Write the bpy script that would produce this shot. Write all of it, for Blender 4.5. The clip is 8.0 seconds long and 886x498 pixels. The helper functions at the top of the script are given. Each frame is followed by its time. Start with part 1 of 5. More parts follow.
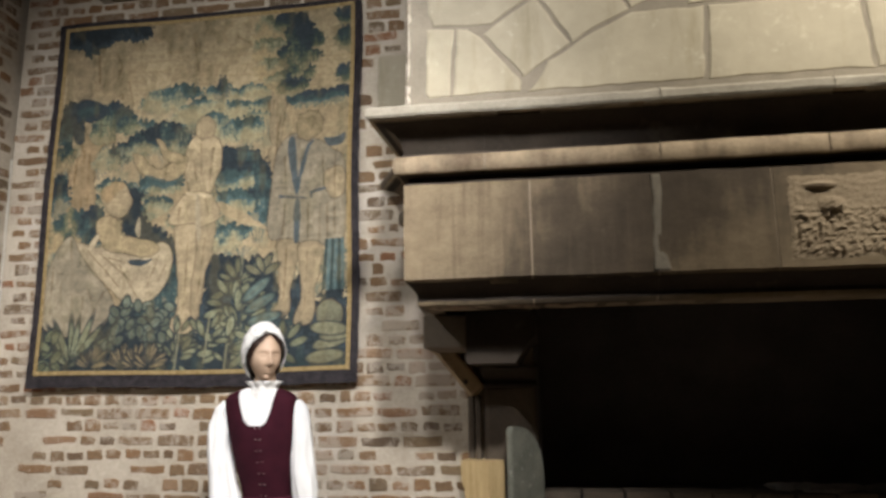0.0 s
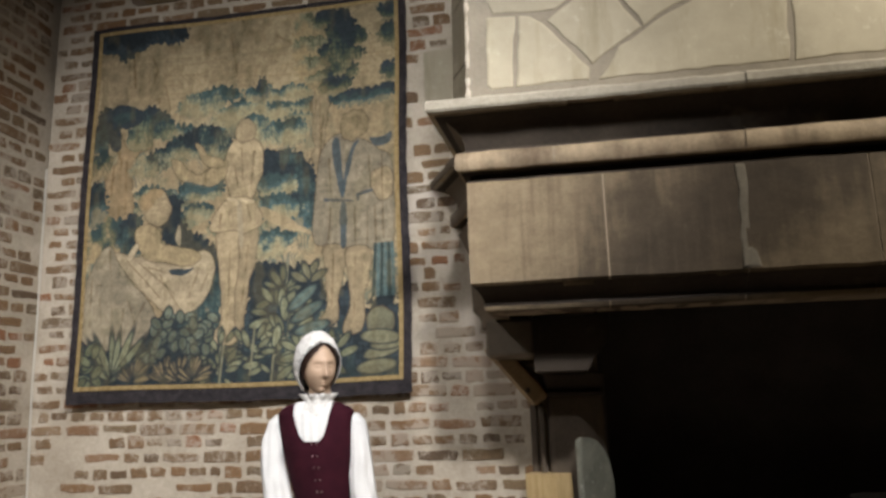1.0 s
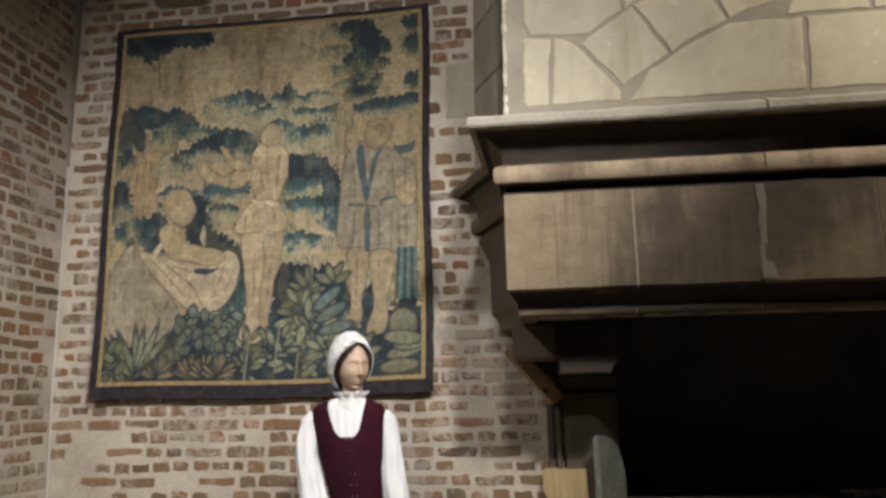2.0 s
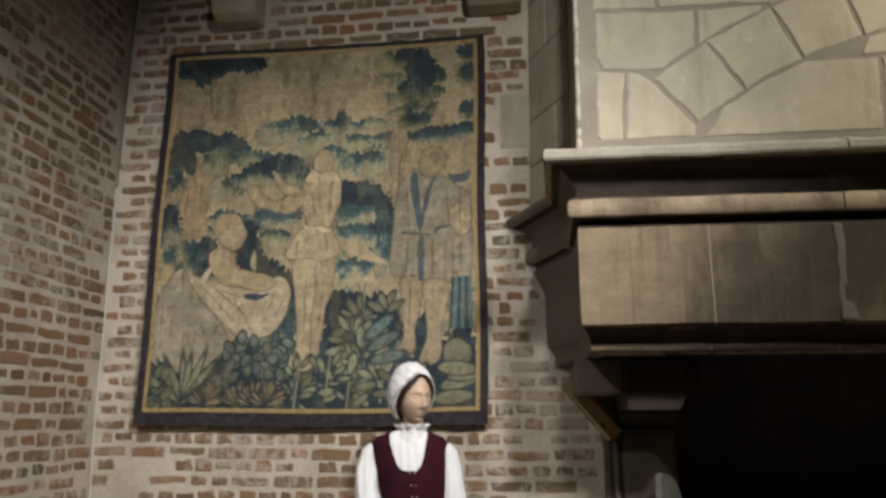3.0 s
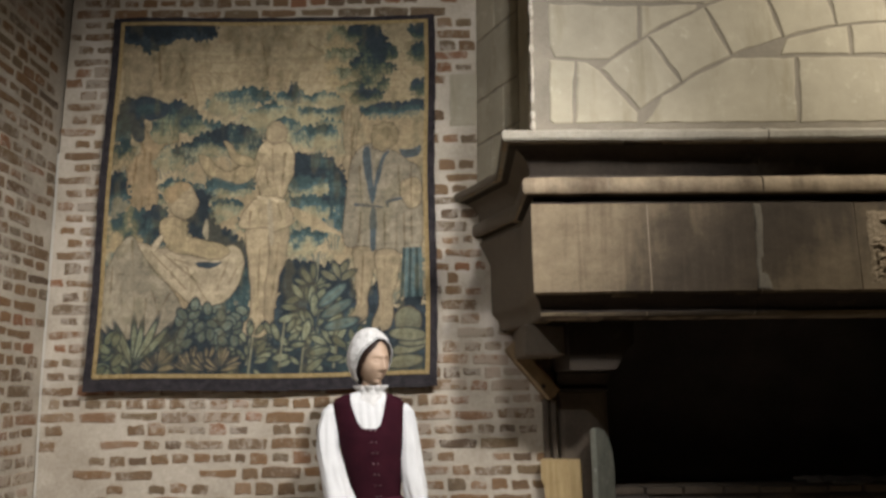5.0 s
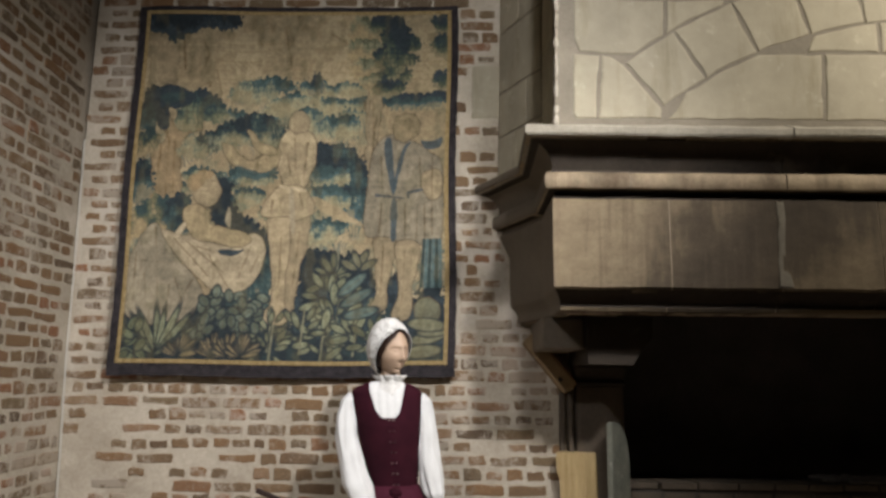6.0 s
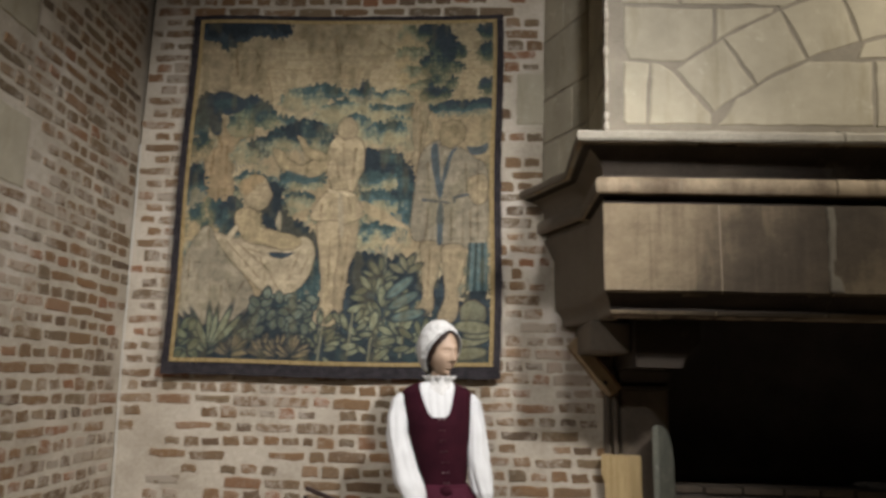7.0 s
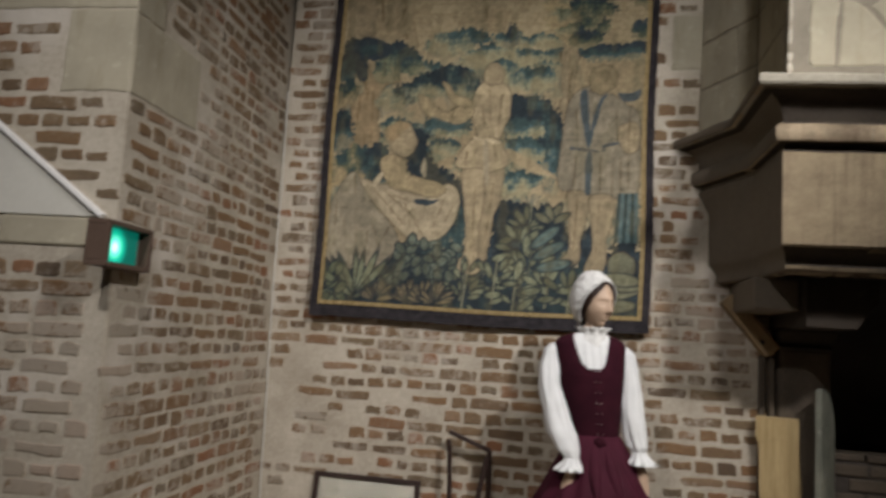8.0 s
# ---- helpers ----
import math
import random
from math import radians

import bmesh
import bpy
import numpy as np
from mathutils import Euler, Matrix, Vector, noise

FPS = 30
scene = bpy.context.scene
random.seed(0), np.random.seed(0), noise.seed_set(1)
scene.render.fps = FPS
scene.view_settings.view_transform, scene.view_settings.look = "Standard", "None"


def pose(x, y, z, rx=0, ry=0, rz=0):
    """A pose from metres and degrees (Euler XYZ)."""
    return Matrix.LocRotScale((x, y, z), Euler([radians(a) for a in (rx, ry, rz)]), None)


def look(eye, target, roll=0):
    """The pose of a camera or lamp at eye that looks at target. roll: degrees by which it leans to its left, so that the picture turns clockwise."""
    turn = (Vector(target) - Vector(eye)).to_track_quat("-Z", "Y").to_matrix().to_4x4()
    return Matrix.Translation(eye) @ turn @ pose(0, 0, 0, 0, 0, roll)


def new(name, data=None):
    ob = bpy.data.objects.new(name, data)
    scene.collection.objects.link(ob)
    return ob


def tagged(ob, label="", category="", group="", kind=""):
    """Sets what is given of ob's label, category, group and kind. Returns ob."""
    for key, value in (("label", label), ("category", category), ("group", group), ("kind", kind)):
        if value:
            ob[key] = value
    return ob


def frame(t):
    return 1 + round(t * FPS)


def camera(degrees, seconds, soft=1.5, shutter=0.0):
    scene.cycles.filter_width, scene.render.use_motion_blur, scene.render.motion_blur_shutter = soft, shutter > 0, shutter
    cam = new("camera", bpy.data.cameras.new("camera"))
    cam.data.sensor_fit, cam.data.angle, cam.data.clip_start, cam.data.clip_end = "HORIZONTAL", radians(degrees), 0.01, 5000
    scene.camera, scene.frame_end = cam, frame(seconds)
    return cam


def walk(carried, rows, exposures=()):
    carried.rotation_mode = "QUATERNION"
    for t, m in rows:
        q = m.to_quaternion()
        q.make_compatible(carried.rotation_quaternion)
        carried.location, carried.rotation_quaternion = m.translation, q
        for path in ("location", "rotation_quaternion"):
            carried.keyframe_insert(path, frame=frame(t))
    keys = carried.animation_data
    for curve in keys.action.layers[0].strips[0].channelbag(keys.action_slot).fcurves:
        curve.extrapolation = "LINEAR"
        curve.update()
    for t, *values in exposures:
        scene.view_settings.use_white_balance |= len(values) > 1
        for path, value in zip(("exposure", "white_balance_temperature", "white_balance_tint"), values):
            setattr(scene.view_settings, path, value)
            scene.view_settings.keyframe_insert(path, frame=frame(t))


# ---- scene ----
cam = camera(63.3, 8.0, soft=2.9, shutter=0.5)
METRES, EYE, TILT, LEAN, TURN = 2.0, 1.45, 0.0, 0.0, 8.2
ROWS = [
    (0.0, 0.0, 0.0, 0.0, 0.13, 10.84, 0.69),
    (0.5, -0.0516, 0.0695, 0.0108, 1.81, 11.2, 0.99),
    (1.0, -0.1066, 0.0982, 0.0111, 1.64, 11.36, 1.65),
    (2.5, -0.354, -0.0196, 0.0191, -2.18, 11.31, 0.54),
    (3.0, -0.4316, 0.0233, 0.0358, -1.78, 13.13, -0.1),
    (3.5, -0.494, -0.0079, 0.0315, -3.27, 14.48, 0.48),
    (4.0, -0.5548, -0.063, 0.0229, -6.86, 14.56, 2.26),
    (4.5, -0.5631, -0.0731, 0.009, -8.94, 13.33, 2.1),
    (5.0, -0.5592, -0.0696, 0.012, -8.91, 10.9, 0.58),
    (6.5, -0.6068, -0.0924, 0.0149, -7.76, 10.09, -0.96),
    (7.0, -0.6563, -0.1032, -0.0038, -6.38, 10.68, -1.34),
    (7.5, -0.7338, -0.0777, -0.0206, -2.82, 9.25, -2.58),
    (8.0, -0.8252, -0.0643, -0.0296, 0.44, 6.9, -3.8),
]
EXPOSURES = [(0.0, 0.42), (1.0, 0.25), (2.5, 0.08), (3.5, -0.04), (4.5, 0.02), (5.0, 0.07), (7.0, 0.02), (8.0, -0.25)]
walk(cam, [(t, pose(0, 0, EYE, TILT, LEAN, TURN) @ pose(METRES * x, METRES * y, METRES * z, 90 + pitch, roll, yaw)) for t, x, y, z, yaw, pitch, roll in ROWS], EXPOSURES)

# ---- light ----
world = bpy.data.worlds.new("room_air")
scene.world = world
world.use_nodes = True
world.node_tree.nodes["Background"].inputs["Color"].default_value = (0.9, 0.8, 0.65, 1)
world.node_tree.nodes["Background"].inputs["Strength"].default_value = 0.02


def spot(name, eye, target, watts, cone, blend, radius, colour=(0.985, 0.955, 0.955)):
    data = bpy.data.lights.new(name, "SPOT")
    data.energy, data.spot_size, data.spot_blend, data.shadow_soft_size = watts, radians(cone), blend, radius
    data.color = colour
    ob = new(name, data)
    ob.matrix_world = look(eye, target)
    return ob


spot("track_spot_hearth", (2.15, 1.4, 4.4), (1.75, 3.3, 2.5), 385, 112, 1.0, 0.045, (1.0, 0.92, 0.81))
spot("track_spot_centre", (-0.4, 0.0, 4.4), (-1.35, 3.9, 2.75), 310, 66, 1.0, 0.10)
spot("track_spot_corner", (0.55, -0.2, 4.4), (-2.3, 3.65, 0.75), 900, 62, 1.0, 0.14)
spot("track_spot_left", (-2.9, -0.7, 4.4), (-2.9, 3.0, 1.35), 420, 76, 1.0, 0.10)

# ---- materials ----


def shader(name, rough=0.8, metal=0.0, spec=0.3):
    m = bpy.data.materials.new(name)
    m.use_nodes = True
    t = m.node_tree
    b = t.nodes["Principled BSDF"]
    b.inputs["Roughness"].default_value = rough
    b.inputs["Metallic"].default_value = metal
    b.inputs["Specular IOR Level"].default_value = spec
    return m, t, b


def node(t, kind, **values):
    n = t.nodes.new(kind)
    for key, value in values.items():
        n.inputs[key].default_value = value
    return n


def coords(t, stretch=(1, 1, 1)):
    g = t.nodes.new("ShaderNodeNewGeometry")
    m = t.nodes.new("ShaderNodeMapping")
    m.inputs["Scale"].default_value = stretch
    t.links.new(g.outputs["Position"], m.inputs["Vector"])
    return m.outputs["Vector"]


def noise_of(t, vec, scale, detail=4.0, rough=0.6):
    n = node(t, "ShaderNodeTexNoise", Scale=scale, Detail=detail, Roughness=rough)
    t.links.new(vec, n.inputs["Vector"])
    return n.outputs["Fac"]


def ramp(t, fac, stops):
    r = t.nodes.new("ShaderNodeValToRGB")
    while len(r.color_ramp.elements) < len(stops):
        r.color_ramp.elements.new(0.5)
    for e, (p, c) in zip(r.color_ramp.elements, stops):
        e.position, e.color = p, (*c, 1)
    t.links.new(fac, r.inputs["Fac"])
    return r.outputs["Color"]


def mix(t, fac, a, b, kind="MIX"):
    n = t.nodes.new("ShaderNodeMix")
    n.data_type, n.blend_type = "RGBA", kind
    for socket, value in ((n.inputs["Factor"], fac), (n.inputs[6], a), (n.inputs[7], b)):
        if isinstance(value, bpy.types.NodeSocket):
            t.links.new(value, socket)
        else:
            socket.default_value = value if isinstance(value, float) else (*value, 1)
    return n.outputs[2]


def bump(t, b, height, strength=0.5, distance=0.01):
    n = node(t, "ShaderNodeBump", Strength=strength, Distance=distance)
    t.links.new(height, n.inputs["Height"])
    t.links.new(n.outputs["Normal"], b.inputs["Normal"])


def grained(name, dark, light, scale=6.0, fine=60.0, rough=0.85, relief=0.4, distance=0.006, stretch=(1, 1, 1), spec=0.25, stain=None):
    """Mottled material: two scales of noise in colour and a fine bump."""
    m, t, b = shader(name, rough, 0.0, spec)
    vec = coords(t, stretch)
    broad, small = noise_of(t, vec, scale), noise_of(t, vec, fine, 5.0, 0.7)
    col = ramp(t, broad, [(0.3, dark), (0.7, light)])
    col = mix(t, 0.45, col, ramp(t, small, [(0.25, dark), (0.75, light)]))
    if stain:
        col = mix(t, ramp(t, noise_of(t, vec, stain[1], 3.0), [(stain[2], (0, 0, 0)), (stain[2] + 0.15, (1, 1, 1))]), col, stain[0])
    t.links.new(col, b.inputs["Base Color"])
    bump(t, b, small, relief, distance)
    return m


MORTAR = (0.44, 0.39, 0.32)


def brick_material(name, per_island):
    m, t, b = shader(name, 0.9, 0.0, 0.2)
    vec = coords(t)
    if per_island:
        rnd = t.nodes.new("ShaderNodeNewGeometry").outputs["Random Per Island"]
    else:
        rnd = t.nodes.new("ShaderNodeObjectInfo").outputs["Random"]
    base = ramp(t, rnd, [(0.0, (0.105, 0.074, 0.048)), (0.2, (0.20, 0.122, 0.062)), (0.38, (0.15, 0.112, 0.07)), (0.55, (0.225, 0.128, 0.062)),
                         (0.72, (0.18, 0.13, 0.075)), (0.88, (0.25, 0.118, 0.06)), (1.0, (0.25, 0.185, 0.115))])
    small = noise_of(t, vec, 75.0, 5.0, 0.7)
    base = mix(t, 0.55, base, ramp(t, small, [(0.25, (0.35, 0.35, 0.35)), (0.75, (1.25, 1.2, 1.15))]), "MULTIPLY")
    # lime smeared over the faces, in patches
    blend = t.nodes.new("ShaderNodeMath")
    blend.operation = "MULTIPLY_ADD"
    t.links.new(noise_of(t, vec, 1.4, 3.0), blend.inputs[0])
    blend.inputs[1].default_value = 0.9
    t.links.new(noise_of(t, vec, 17.0, 7.0, 0.78), blend.inputs[2])
    lime = ramp(t, blend.outputs[0], [(0.90, (0.03, 0.03, 0.03)), (1.06, (0.24, 0.24, 0.24)), (1.22, (0.58, 0.58, 0.58))])
    col = mix(t, lime, base, MORTAR)
    t.links.new(col, b.inputs["Base Color"])
    bump(t, b, small, 0.5, 0.006)
    return m


brick_mat = brick_material("old_brick", False)
brick_mass_mat = brick_material("old_brick_mass", True)
mortar_mat = grained("lime_mortar", (0.27, 0.228, 0.168), (0.58, 0.52, 0.425), 3.0, 45.0, 0.95, 0.5, 0.006, stain=((0.56, 0.51, 0.44), 1.3, 0.56))
plaster_mat = grained("pale_plaster", (0.50, 0.48, 0.42), (0.62, 0.60, 0.53), 3.0, 40.0, 0.9, 0.15, 0.003)
white_mat = grained("white_painted_edge", (0.72, 0.70, 0.66), (0.82, 0.80, 0.77), 4.0, 60.0, 0.7, 0.1, 0.002)


def stone_material(name, tint):
    m, t, b = shader(name, 0.85, 0.0, 0.2)
    vec = coords(t)
    rnd = t.nodes.new("ShaderNodeObjectInfo").outputs["Random"]
    dark, light = [c * 0.80 for c in tint], [min(1, c * 1.12) for c in tint]
    col = ramp(t, noise_of(t, vec, 3.2, 6.0, 0.65), [(0.3, [c * 0.72 for c in tint]), (0.7, light)])
    small = noise_of(t, vec, 90.0, 5.0, 0.75)
    col = mix(t, 0.3, col, ramp(t, small, [(0.2, dark), (0.8, light)]))
    drip = noise_of(t, coords(t, (7.0, 7.0, 1.1)), 1.3, 5.0, 0.7)
    col = mix(t, ramp(t, drip, [(0.54, (0, 0, 0)), (0.70, (0.6, 0.6, 0.6))]), col, (tint[0] * 0.62, tint[1] * 0.60, tint[2] * 0.52))
    pale = noise_of(t, vec, 14.0, 6.0, 0.7)
    col = mix(t, ramp(t, pale, [(0.58, (0, 0, 0)), (0.72, (0.5, 0.5, 0.5))]), col, (0.62, 0.57, 0.46))
    col = mix(t, 0.5, col, ramp(t, rnd, [(0, (0.88, 0.87, 0.84)), (1, (1.08, 1.06, 1.0))]), "MULTIPLY")
    t.links.new(col, b.inputs["Base Color"])
    bump(t, b, small, 0.25, 0.004)
    return m


stone_mat = stone_material("pale_limestone", (0.40, 0.362, 0.275))
joint_mat = grained("hood_joint_mortar", (0.18, 0.158, 0.122), (0.30, 0.265, 0.205), 6.0, 70.0, 0.95, 0.5, 0.006)


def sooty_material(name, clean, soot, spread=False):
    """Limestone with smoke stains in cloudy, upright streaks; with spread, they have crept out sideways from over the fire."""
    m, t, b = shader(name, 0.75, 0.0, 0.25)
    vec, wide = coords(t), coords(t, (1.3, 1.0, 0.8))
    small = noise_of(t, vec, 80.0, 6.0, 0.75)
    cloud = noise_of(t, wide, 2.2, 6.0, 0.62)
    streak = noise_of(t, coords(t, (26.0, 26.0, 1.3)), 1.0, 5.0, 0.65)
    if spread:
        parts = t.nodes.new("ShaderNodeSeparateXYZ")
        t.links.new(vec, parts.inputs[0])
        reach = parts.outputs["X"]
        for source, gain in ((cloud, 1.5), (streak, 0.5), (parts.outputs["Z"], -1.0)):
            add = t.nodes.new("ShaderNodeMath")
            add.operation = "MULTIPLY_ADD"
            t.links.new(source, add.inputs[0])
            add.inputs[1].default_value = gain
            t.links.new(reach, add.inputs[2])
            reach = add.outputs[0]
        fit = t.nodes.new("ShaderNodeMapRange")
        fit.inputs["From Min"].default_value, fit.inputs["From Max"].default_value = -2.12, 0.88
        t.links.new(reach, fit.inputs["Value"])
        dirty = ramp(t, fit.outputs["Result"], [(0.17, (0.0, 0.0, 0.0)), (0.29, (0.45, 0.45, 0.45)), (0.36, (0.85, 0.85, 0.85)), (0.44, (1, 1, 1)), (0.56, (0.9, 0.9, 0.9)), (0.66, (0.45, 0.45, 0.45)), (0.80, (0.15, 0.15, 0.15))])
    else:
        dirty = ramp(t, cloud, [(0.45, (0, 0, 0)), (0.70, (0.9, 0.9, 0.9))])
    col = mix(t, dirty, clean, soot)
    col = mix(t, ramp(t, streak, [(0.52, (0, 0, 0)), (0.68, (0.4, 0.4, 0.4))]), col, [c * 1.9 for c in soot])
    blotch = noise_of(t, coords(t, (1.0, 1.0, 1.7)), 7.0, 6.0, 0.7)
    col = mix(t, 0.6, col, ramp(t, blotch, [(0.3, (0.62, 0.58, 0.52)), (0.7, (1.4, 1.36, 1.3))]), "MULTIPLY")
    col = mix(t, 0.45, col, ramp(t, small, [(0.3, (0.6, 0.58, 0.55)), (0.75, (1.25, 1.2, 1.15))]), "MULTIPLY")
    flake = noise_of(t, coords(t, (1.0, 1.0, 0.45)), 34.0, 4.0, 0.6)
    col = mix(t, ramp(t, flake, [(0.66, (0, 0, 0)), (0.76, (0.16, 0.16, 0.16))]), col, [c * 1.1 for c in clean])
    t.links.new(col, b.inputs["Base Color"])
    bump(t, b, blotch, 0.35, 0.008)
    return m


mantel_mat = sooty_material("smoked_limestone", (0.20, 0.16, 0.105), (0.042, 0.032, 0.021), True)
# darker brown, used on the faces turned left at the mantel's corner
side_mat = grained("darker_brown_side", (0.12, 0.098, 0.073), (0.18, 0.15, 0.115), 2.5, 40.0, 0.9, 0.2, 0.004)
# near-black soot colour that also stands in for shade in the mantel's hollows
cove_mat = grained("soot_and_shade_stone", (0.016, 0.012, 0.009), (0.05, 0.038, 0.027), 4.0, 50.0, 0.85, 0.4, 0.005, stain=((0.075, 0.06, 0.042), 5.0, 0.62))
ledge_mat = grained("pale_ledge_mortar", (0.20, 0.18, 0.14), (0.42, 0.385, 0.31), 5.0, 60.0, 0.95, 0.6, 0.008)
cornice_mat = sooty_material("cornice_limestone", (0.36, 0.295, 0.205), (0.075, 0.054, 0.036))
soot_mat = grained("soot_black_masonry", (0.045, 0.042, 0.041), (0.11, 0.10, 0.094), 3.0, 50.0, 0.95, 0.5, 0.008)
jamb_mat = grained("smoked_jamb_stone", (0.05, 0.04, 0.03), (0.14, 0.11, 0.08), 3.0, 60.0, 0.85, 0.5, 0.006)
slab_mat = grained("grey_green_slab", (0.085, 0.09, 0.07), (0.24, 0.24, 0.19), 7.0, 45.0, 0.6, 0.6, 0.005, spec=0.4, stain=((0.5, 0.49, 0.44), 22.0, 0.63))
pine_mat = grained("fresh_sawn_wood", (0.27, 0.18, 0.075), (0.55, 0.42, 0.22), 3.0, 30.0, 0.7, 0.3, 0.003, (9, 9, 0.7))
dark_wood_mat = grained("dark_beam_wood", (0.012, 0.008, 0.006), (0.035, 0.022, 0.015), 3.0, 40.0, 0.8, 0.4, 0.004, (8, 0.8, 8))
frame_mat = grained("dark_stained_frame", (0.02, 0.012, 0.010), (0.05, 0.03, 0.024), 6.0, 60.0, 0.5, 0.2, 0.002, (1, 1, 6))
brace_mat = grained("brown_worn_brace", (0.18, 0.125, 0.07), (0.36, 0.26, 0.15), 5.0, 50.0, 0.85, 0.4, 0.004)
# floor out of view, its tone set for the light it throws upward
floor_mat = grained("unseen_floor_tone", (0.26, 0.21, 0.16), (0.37, 0.31, 0.24), 4.0, 40.0, 0.7, 0.3, 0.004)
room_mat = grained("unseen_wall_pale", (0.66, 0.62, 0.55), (0.76, 0.72, 0.65), 2.0, 30.0, 0.95, 0.2, 0.004)
paper_mat = grained("aged_paper", (0.24, 0.225, 0.175), (0.34, 0.32, 0.26), 7.0, 25.0, 0.6, 0.05, 0.001, stain=((0.16, 0.15, 0.125), 9.0, 0.55))

# ---- mesh helpers ----


def part(name, bm, material, parent=None, label="", smooth=False):
    me = bpy.data.meshes.new(name)
    bm.normal_update()
    bm.to_mesh(me)
    bm.free()
    for m in material if isinstance(material, (list, tuple)) else [material]:
        me.materials.append(m)
    if smooth:
        me.shade_smooth()
    ob = new(name, me)
    ob.parent = parent
    return tagged(ob, label) if label else ob


def block(bm, lo, hi, bevel=0.004):
    made = bmesh.ops.create_cube(bm, size=1.0)["verts"]
    for v in made:
        v.co = Vector([l + (c + 0.5) * (h - l) for c, l, h in zip(v.co, lo, hi)])
    if bevel:
        edges = list({e for v in made for e in v.link_edges})
        bmesh.ops.bevel(bm, geom=edges, offset=bevel, segments=2, affect="EDGES", profile=0.5)
    return bm


def one_block(lo, hi, bevel=0.004):
    return block(bmesh.new(), lo, hi, bevel)


def bar(bm, a, b, thick, deep=None):
    """A squared bar from a to b."""
    a, b = Vector(a), Vector(b)
    made = bmesh.ops.create_cube(bm, size=1.0)["verts"]
    edges = list({e for v in made for e in v.link_edges})
    turn = (b - a).to_track_quat("Z", "Y").to_matrix().to_4x4()
    m = Matrix.Translation((a + b) / 2) @ turn @ Matrix.Diagonal((thick, deep or thick, (b - a).length, 1))
    bmesh.ops.transform(bm, matrix=m, verts=made)
    bmesh.ops.bevel(bm, geom=edges, offset=min(thick, deep or thick) * 0.18, segments=2, affect="EDGES", profile=0.5)
    return bm


def slab_piece(outline, proud, joint=0.006, worn=0.004, seed=0):
    """A stone from its outline in x, z (anticlockwise seen from the front, -y): joints taken off, edges worn, face proud of y = 0."""
    rnd = random.Random(seed)
    pts = [Vector(p) for p in outline]
    mid = sum(pts, Vector((0, 0))) / len(pts)
    dense = []
    for a, b in zip(pts, pts[1:] + pts[:1]):
        steps = max(1, int((b - a).length / 0.05))
        dense += [a.lerp(b, i / steps) for i in range(steps)]
    n = len(dense)

    def ring(inset, depth, shake):
        out = []
        for i, p in enumerate(dense):
            along = (dense[(i + 1) % n] - dense[i - 1]).normalized()
            inward = Vector((-along.y, along.x))
            if inward.dot(mid - p) < 0:
                inward = -inward
            q = p + inward * (inset + shakes[i] * shake)
            out.append(bm.verts.new((q.x, depth, q.y)))
        return out

    shakes = [rnd.uniform(-1, 1) for _ in range(n)]
    bm = bmesh.new()
    rings = [ring(joint, 0.02, 0.003), ring(joint, -proud * 0.4, 0.005), ring(joint + worn * 0.6, -proud * 0.85, 0.005), ring(joint + worn * 1.8, -proud, 0.004)]
    for lower, upper in zip(rings, rings[1:]):
        for i in range(n):
            bm.faces.new((lower[i], lower[(i + 1) % n], upper[(i + 1) % n], upper[i]))
    bm.faces.new(rings[-1])
    bmesh.ops.recalc_face_normals(bm, faces=bm.faces)
    return bm


def loft(bm, rings, material=0, cap=True, closed=True):
    """Joins rings of equally many points into a skin."""
    rows = [[bm.verts.new(p) for p in r] for r in rings]
    n = len(rows[0])
    for low, high in zip(rows, rows[1:]):
        for i in range(n if closed else n - 1):
            f = bm.faces.new((low[i], low[(i + 1) % n], high[(i + 1) % n], high[i]))
            f.material_index, f.smooth = material, True
    if cap and closed:
        for r in (rows[0][::-1], rows[-1]):
            f = bm.faces.new(r)
            f.material_index, f.smooth = material, True
    return rows


# ---- setting ----
BACK = pose(-3.45, 4.093, 0, 0, 0, -1.2)  # along the back wall from the corner, y into the wall
LEFT = pose(-3.392, 2.36, 0, -1.43, 0, 90)  # along the side wall from its outer corner
RETURN = pose(-6.0, 2.36, 0)  # the face that turns away at the outer corner
CEIL = 4.75


def structure(name, bm, material, label, category, at=None):
    ob = part(name, bm, material)
    if at is not None:
        ob.matrix_world = at
    return tagged(ob, label, category, kind="structure")


floor = structure("floor", one_block((-7, -5, -0.1), (5.5, 6, 0), 0), floor_mat, "unseen floor, brown, toned to bounce light", "floor")
ceiling = structure("ceiling", one_block((-7, -5, CEIL), (5.5, 6, CEIL + 0.1), 0), dark_wood_mat, "dark timber ceiling in shadow", "ceiling")
wall_back = structure("wall_back", one_block((0, 0, 0), (3.36, 0.7, CEIL), 0), mortar_mat, "old brick wall with wide pale lime joints", "wall", BACK)
wall_left = structure("wall_left", one_block((0.006, 0, 0), (1.80, 0.6, CEIL + 0.05), 0), mortar_mat, "old brick side wall with limestone corner blocks", "wall", LEFT)
bm = one_block((0, 0, 0), (2.605, 0.5, CEIL), 0)
for v in bm.verts:
    if v.co.x > 1:
        v.co.x -= 0.025 * v.co.z  # follows the leaning side wall
wall_return = structure("wall_return", bm, mortar_mat, "brick wall face turning the corner", "wall", RETURN)
